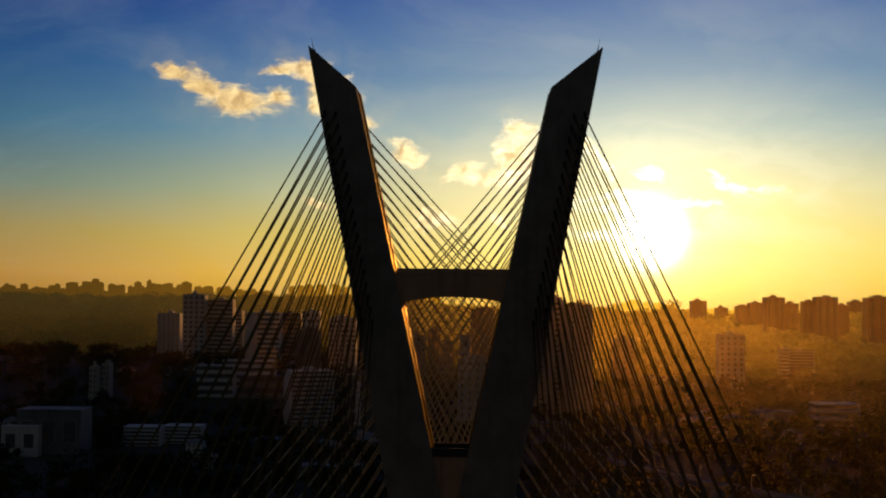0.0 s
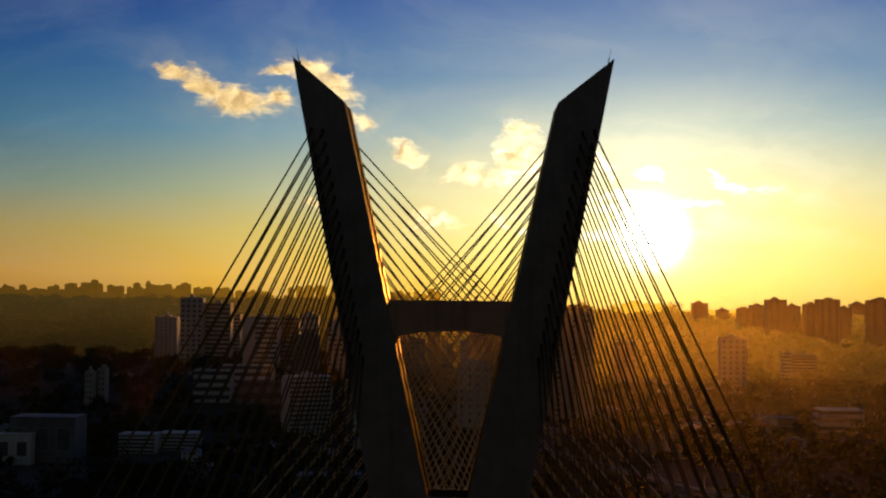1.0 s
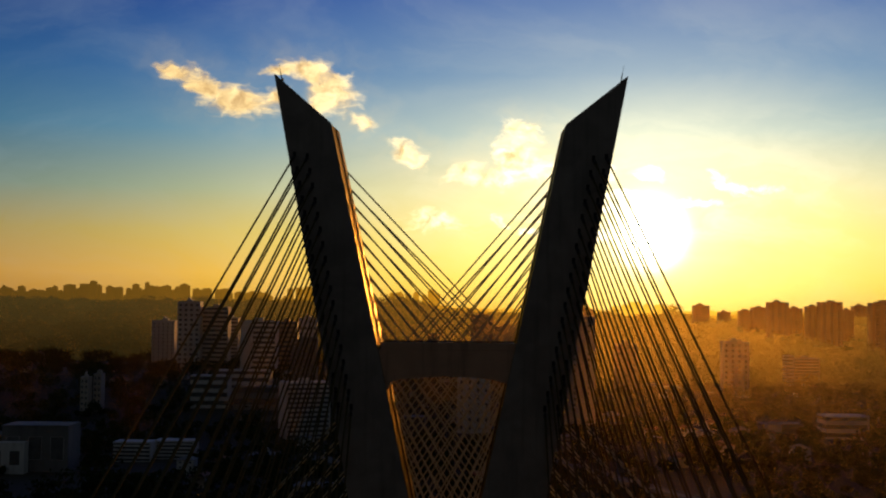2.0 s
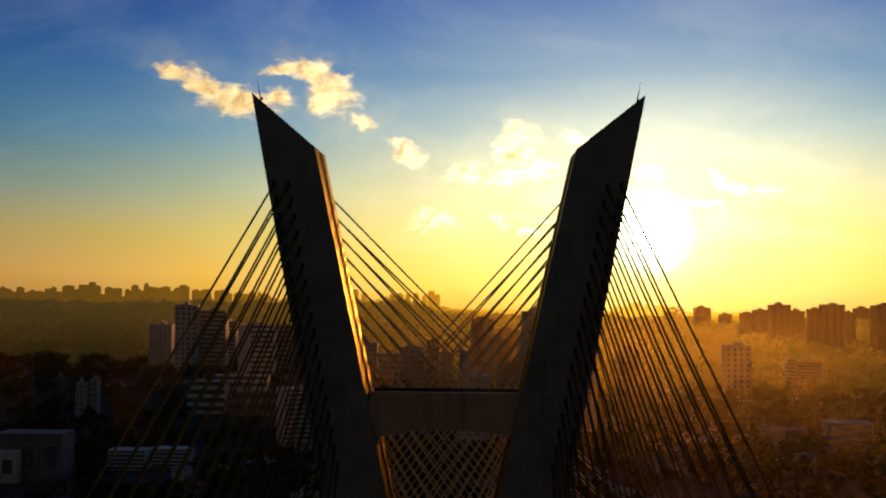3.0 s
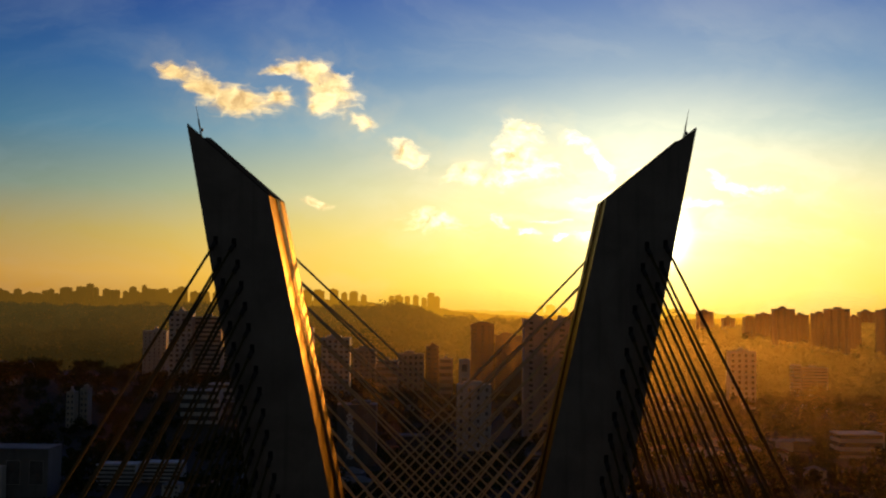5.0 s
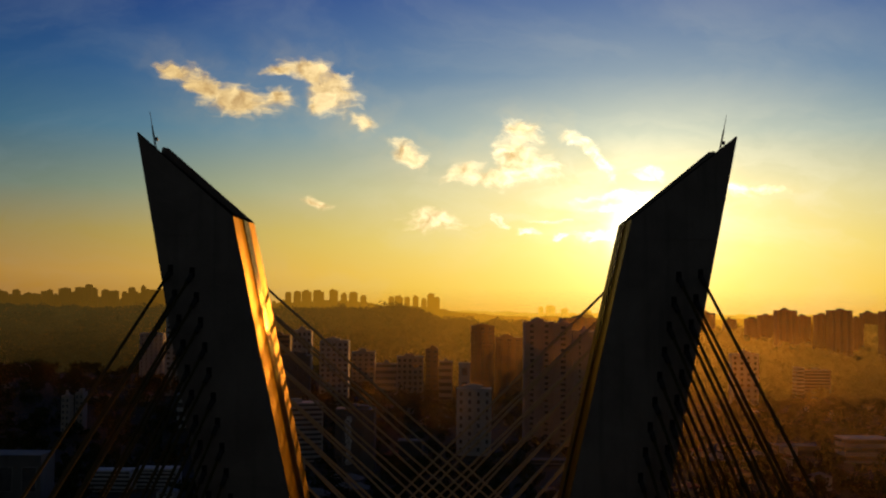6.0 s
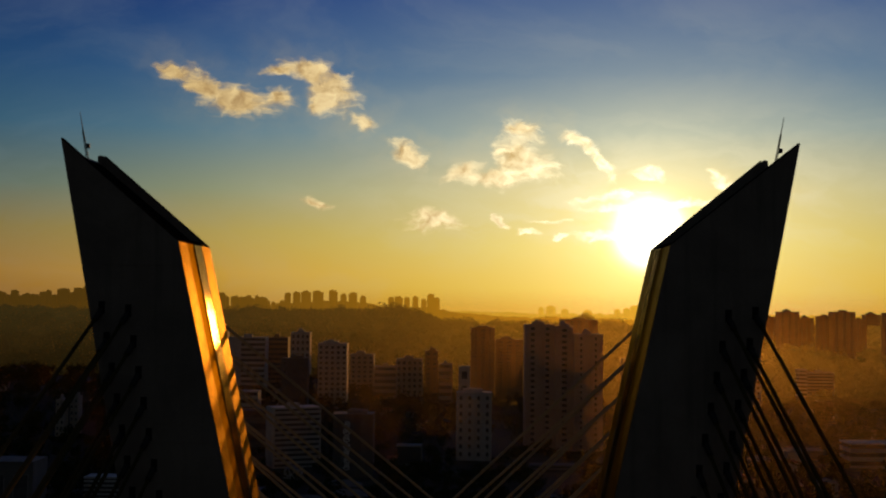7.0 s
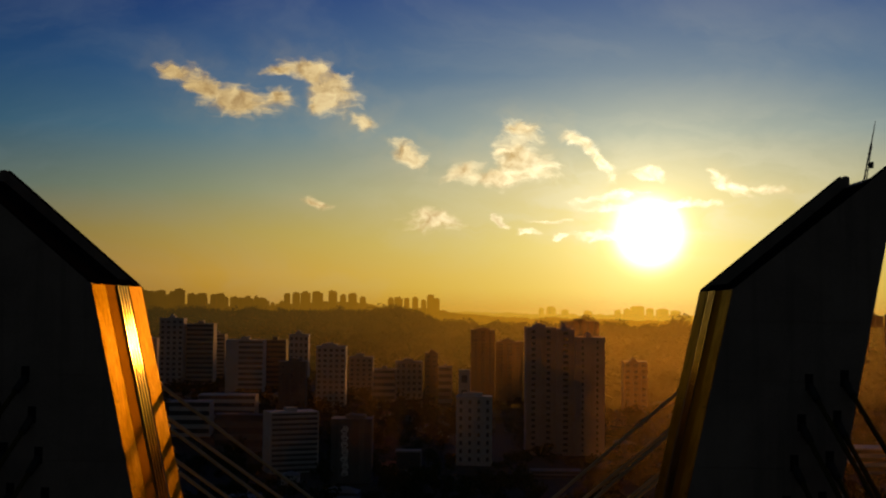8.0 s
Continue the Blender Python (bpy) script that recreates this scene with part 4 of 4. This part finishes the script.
# ---- the far distance ----
def wooded_hill():
    """Glowing sheet close over the ground, added for painted haze between the trees."""
    xs, ys = np.linspace(-1250, 1250, 120), np.linspace(1400, 2260, 60)
    bm = bmesh.new()
    rows = [[bm.verts.new((x, y, ground_height(x, y) + 1.0 + 4.0 * smooth_step(1400, 1460, y) * (1 + noise.noise((x / 14, y / 14, 0))))) for x in xs] for y in ys]
    for p, q in zip(rows, rows[1:]):
        for i in range(len(xs) - 1):
            bm.faces.new((p[i], p[i + 1], q[i + 1], q[i]))
    tagged(new("wooded_hill", mesh_of(bm, "wooded_hill", HAZE_NEAR, True)), "sheet over the wooded hills behind the city, glowing with painted haze", "hills", kind="structure")


wooded_hill()


def haze_bank(y, x0, x1, top, cover, west=-0.30, east=0.10, least=0.2):
    """Flat strips standing in for haze; thinner upwards, thicker sunward to shape the glow."""
    verts, faces = [], []
    rng = random.Random(int(y))
    z, step = 0.0, 0.25
    xs = [x0 + (x1 - x0) * k / 12 for k in range(13)]
    while z < top:
        n = len(verts)
        lift = z + rng.uniform(-0.1, 0.1)
        for x in xs:
            t = 0.5 * step * cover * (1 - (z / top) ** 2) * (least + (1 - least) * smooth_step(west * y, east * y, x))
            verts += [(x, y, lift - t), (x, y, lift + t)]
        faces += [(n + 2 * k, n + 2 * k + 2, n + 2 * k + 3, n + 2 * k + 1) for k in range(12)]
        z += step
    me = bpy.data.meshes.new("haze")
    me.from_pydata(verts, [], faces)
    me.materials.append(HAZE)
    tagged(new("haze", me), "thin amber strips standing in for evening haze over the valley", "haze", kind="stuff")


haze_bank(400, -330, 330, 130, 0.056, -0.05, 0.24, 0.04)
haze_bank(700, -480, 480, 140, 0.105)
haze_bank(960, -620, 620, 145, 0.17, -0.36)
haze_bank(1300, -820, 820, 150, 0.135, -0.40)

def ridge(name, y, mat, label, height, reach, seed):
    xs = np.linspace(-reach, reach, 1000)
    bm = bmesh.new()
    rows = []
    for k, (dy, f) in enumerate(((-260, 0.0), (-120, 0.7), (-40, 0.95), (0, 1.0), (200, 0.6))):
        row = []
        for x in xs:
            h = height(x) * f
            h += (6.0 * noise.noise((x / 60, seed, k * 0.7)) + 4.0 * noise.noise((x / 22, seed, k)) + 5.0 * max(0.0, noise.noise((x / 9, seed, 3.0)))) * (f > 0.5)
            row.append(bm.verts.new((x, y + dy, h)))
        rows.append(row)
    for p, q in zip(rows, rows[1:]):
        for i in range(len(xs) - 1):
            bm.faces.new((p[i], p[i + 1], q[i + 1], q[i]))
    tagged(new(name, mesh_of(bm, name, mat, True)), label, "hills", kind="structure")


def far_tower(x, y, w, top, base, mat):
    """A tower block on the far ridge: shaft, set-back crown and tank."""
    d = w * 0.7
    house = thing("distant_tower", "tower block on the far ridge, glowing with painted haze", "building", pose(x, y, base), "skyline of the far ridge")
    h = top - base
    bm = box(-w / 2, w / 2, -d / 2, d / 2, 0, h * 0.94)
    add_box(bm, -w * 0.06, w * 0.06, -d / 2 - 1.2, -d / 2, 0, h * 0.9)
    part("wall", bm, mat, house)
    rng = random.Random(int(x * 7 + y))
    a, b, c = rng.uniform(-0.5, -0.25), rng.uniform(0.2, 0.5), rng.uniform(-0.3, 0.1)
    bm = box(a * w, b * w, -d * 0.4, d * 0.4, h * 0.94, h)
    add_box(bm, c * w, (c + 0.2) * w, -d * 0.2, d * 0.2, h, h + rng.uniform(0.5, 3.0))
    part("crown", bm, mat, house)


ridge("far_ridge", 4150, HAZE_MID, "ridge carrying a skyline of tower blocks, glowing with painted haze",
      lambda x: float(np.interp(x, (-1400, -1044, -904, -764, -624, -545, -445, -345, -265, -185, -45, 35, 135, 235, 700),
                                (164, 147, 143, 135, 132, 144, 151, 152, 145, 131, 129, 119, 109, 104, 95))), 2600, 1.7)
ridge("farthest_ridge", 4800, HAZE_FAR, "pale farthest hills, glowing with painted haze", lambda x: 112 + 12 * smooth_step(500, -300, x), 3600, 5.1)
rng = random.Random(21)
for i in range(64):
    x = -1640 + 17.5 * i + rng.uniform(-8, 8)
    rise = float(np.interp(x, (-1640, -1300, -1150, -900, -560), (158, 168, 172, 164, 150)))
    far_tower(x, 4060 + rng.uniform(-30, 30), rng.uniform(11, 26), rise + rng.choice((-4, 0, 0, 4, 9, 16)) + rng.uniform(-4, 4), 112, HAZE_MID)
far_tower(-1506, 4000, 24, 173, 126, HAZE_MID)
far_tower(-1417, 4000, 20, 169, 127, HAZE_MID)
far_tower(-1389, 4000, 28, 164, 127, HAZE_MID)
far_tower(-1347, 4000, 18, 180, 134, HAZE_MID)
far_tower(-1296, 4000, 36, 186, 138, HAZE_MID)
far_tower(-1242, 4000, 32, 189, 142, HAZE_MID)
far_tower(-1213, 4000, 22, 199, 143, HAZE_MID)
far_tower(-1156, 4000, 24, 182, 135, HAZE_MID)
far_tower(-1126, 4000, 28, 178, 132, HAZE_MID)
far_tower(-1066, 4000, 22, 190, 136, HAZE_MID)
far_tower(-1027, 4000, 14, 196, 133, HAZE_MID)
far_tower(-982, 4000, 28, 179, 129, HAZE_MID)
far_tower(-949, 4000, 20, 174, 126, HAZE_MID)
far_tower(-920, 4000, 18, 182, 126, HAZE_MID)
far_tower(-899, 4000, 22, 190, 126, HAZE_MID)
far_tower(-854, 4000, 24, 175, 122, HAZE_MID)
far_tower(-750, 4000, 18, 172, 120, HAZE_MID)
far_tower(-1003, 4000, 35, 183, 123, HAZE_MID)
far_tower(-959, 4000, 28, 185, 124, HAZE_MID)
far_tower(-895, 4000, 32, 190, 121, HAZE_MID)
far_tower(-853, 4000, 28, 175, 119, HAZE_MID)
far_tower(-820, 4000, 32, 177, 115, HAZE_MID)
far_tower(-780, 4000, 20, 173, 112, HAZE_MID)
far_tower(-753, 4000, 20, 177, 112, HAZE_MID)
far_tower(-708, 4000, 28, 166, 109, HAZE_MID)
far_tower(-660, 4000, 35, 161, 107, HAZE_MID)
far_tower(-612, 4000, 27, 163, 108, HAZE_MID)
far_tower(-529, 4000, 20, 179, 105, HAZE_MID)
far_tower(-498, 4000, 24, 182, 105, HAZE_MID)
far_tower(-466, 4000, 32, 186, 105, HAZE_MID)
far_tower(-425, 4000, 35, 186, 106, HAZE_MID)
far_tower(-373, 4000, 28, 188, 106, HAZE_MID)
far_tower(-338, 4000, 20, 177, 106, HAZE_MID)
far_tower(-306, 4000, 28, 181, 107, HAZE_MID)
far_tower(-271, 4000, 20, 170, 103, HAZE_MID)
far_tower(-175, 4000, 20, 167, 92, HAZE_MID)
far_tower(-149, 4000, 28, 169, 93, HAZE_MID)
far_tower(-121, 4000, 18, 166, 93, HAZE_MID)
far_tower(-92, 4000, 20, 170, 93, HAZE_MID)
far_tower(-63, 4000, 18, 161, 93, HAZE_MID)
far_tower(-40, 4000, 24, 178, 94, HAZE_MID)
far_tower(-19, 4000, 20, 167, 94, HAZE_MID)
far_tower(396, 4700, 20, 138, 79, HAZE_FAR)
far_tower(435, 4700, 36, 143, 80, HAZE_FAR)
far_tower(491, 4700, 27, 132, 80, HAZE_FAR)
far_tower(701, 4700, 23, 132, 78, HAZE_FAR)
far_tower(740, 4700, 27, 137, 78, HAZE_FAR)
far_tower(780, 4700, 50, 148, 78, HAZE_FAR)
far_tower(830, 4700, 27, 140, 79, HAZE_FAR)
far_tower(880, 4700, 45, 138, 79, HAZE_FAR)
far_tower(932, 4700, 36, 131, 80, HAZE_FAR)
far_tower(582, 4700, 32, 128, 77, HAZE_FAR)
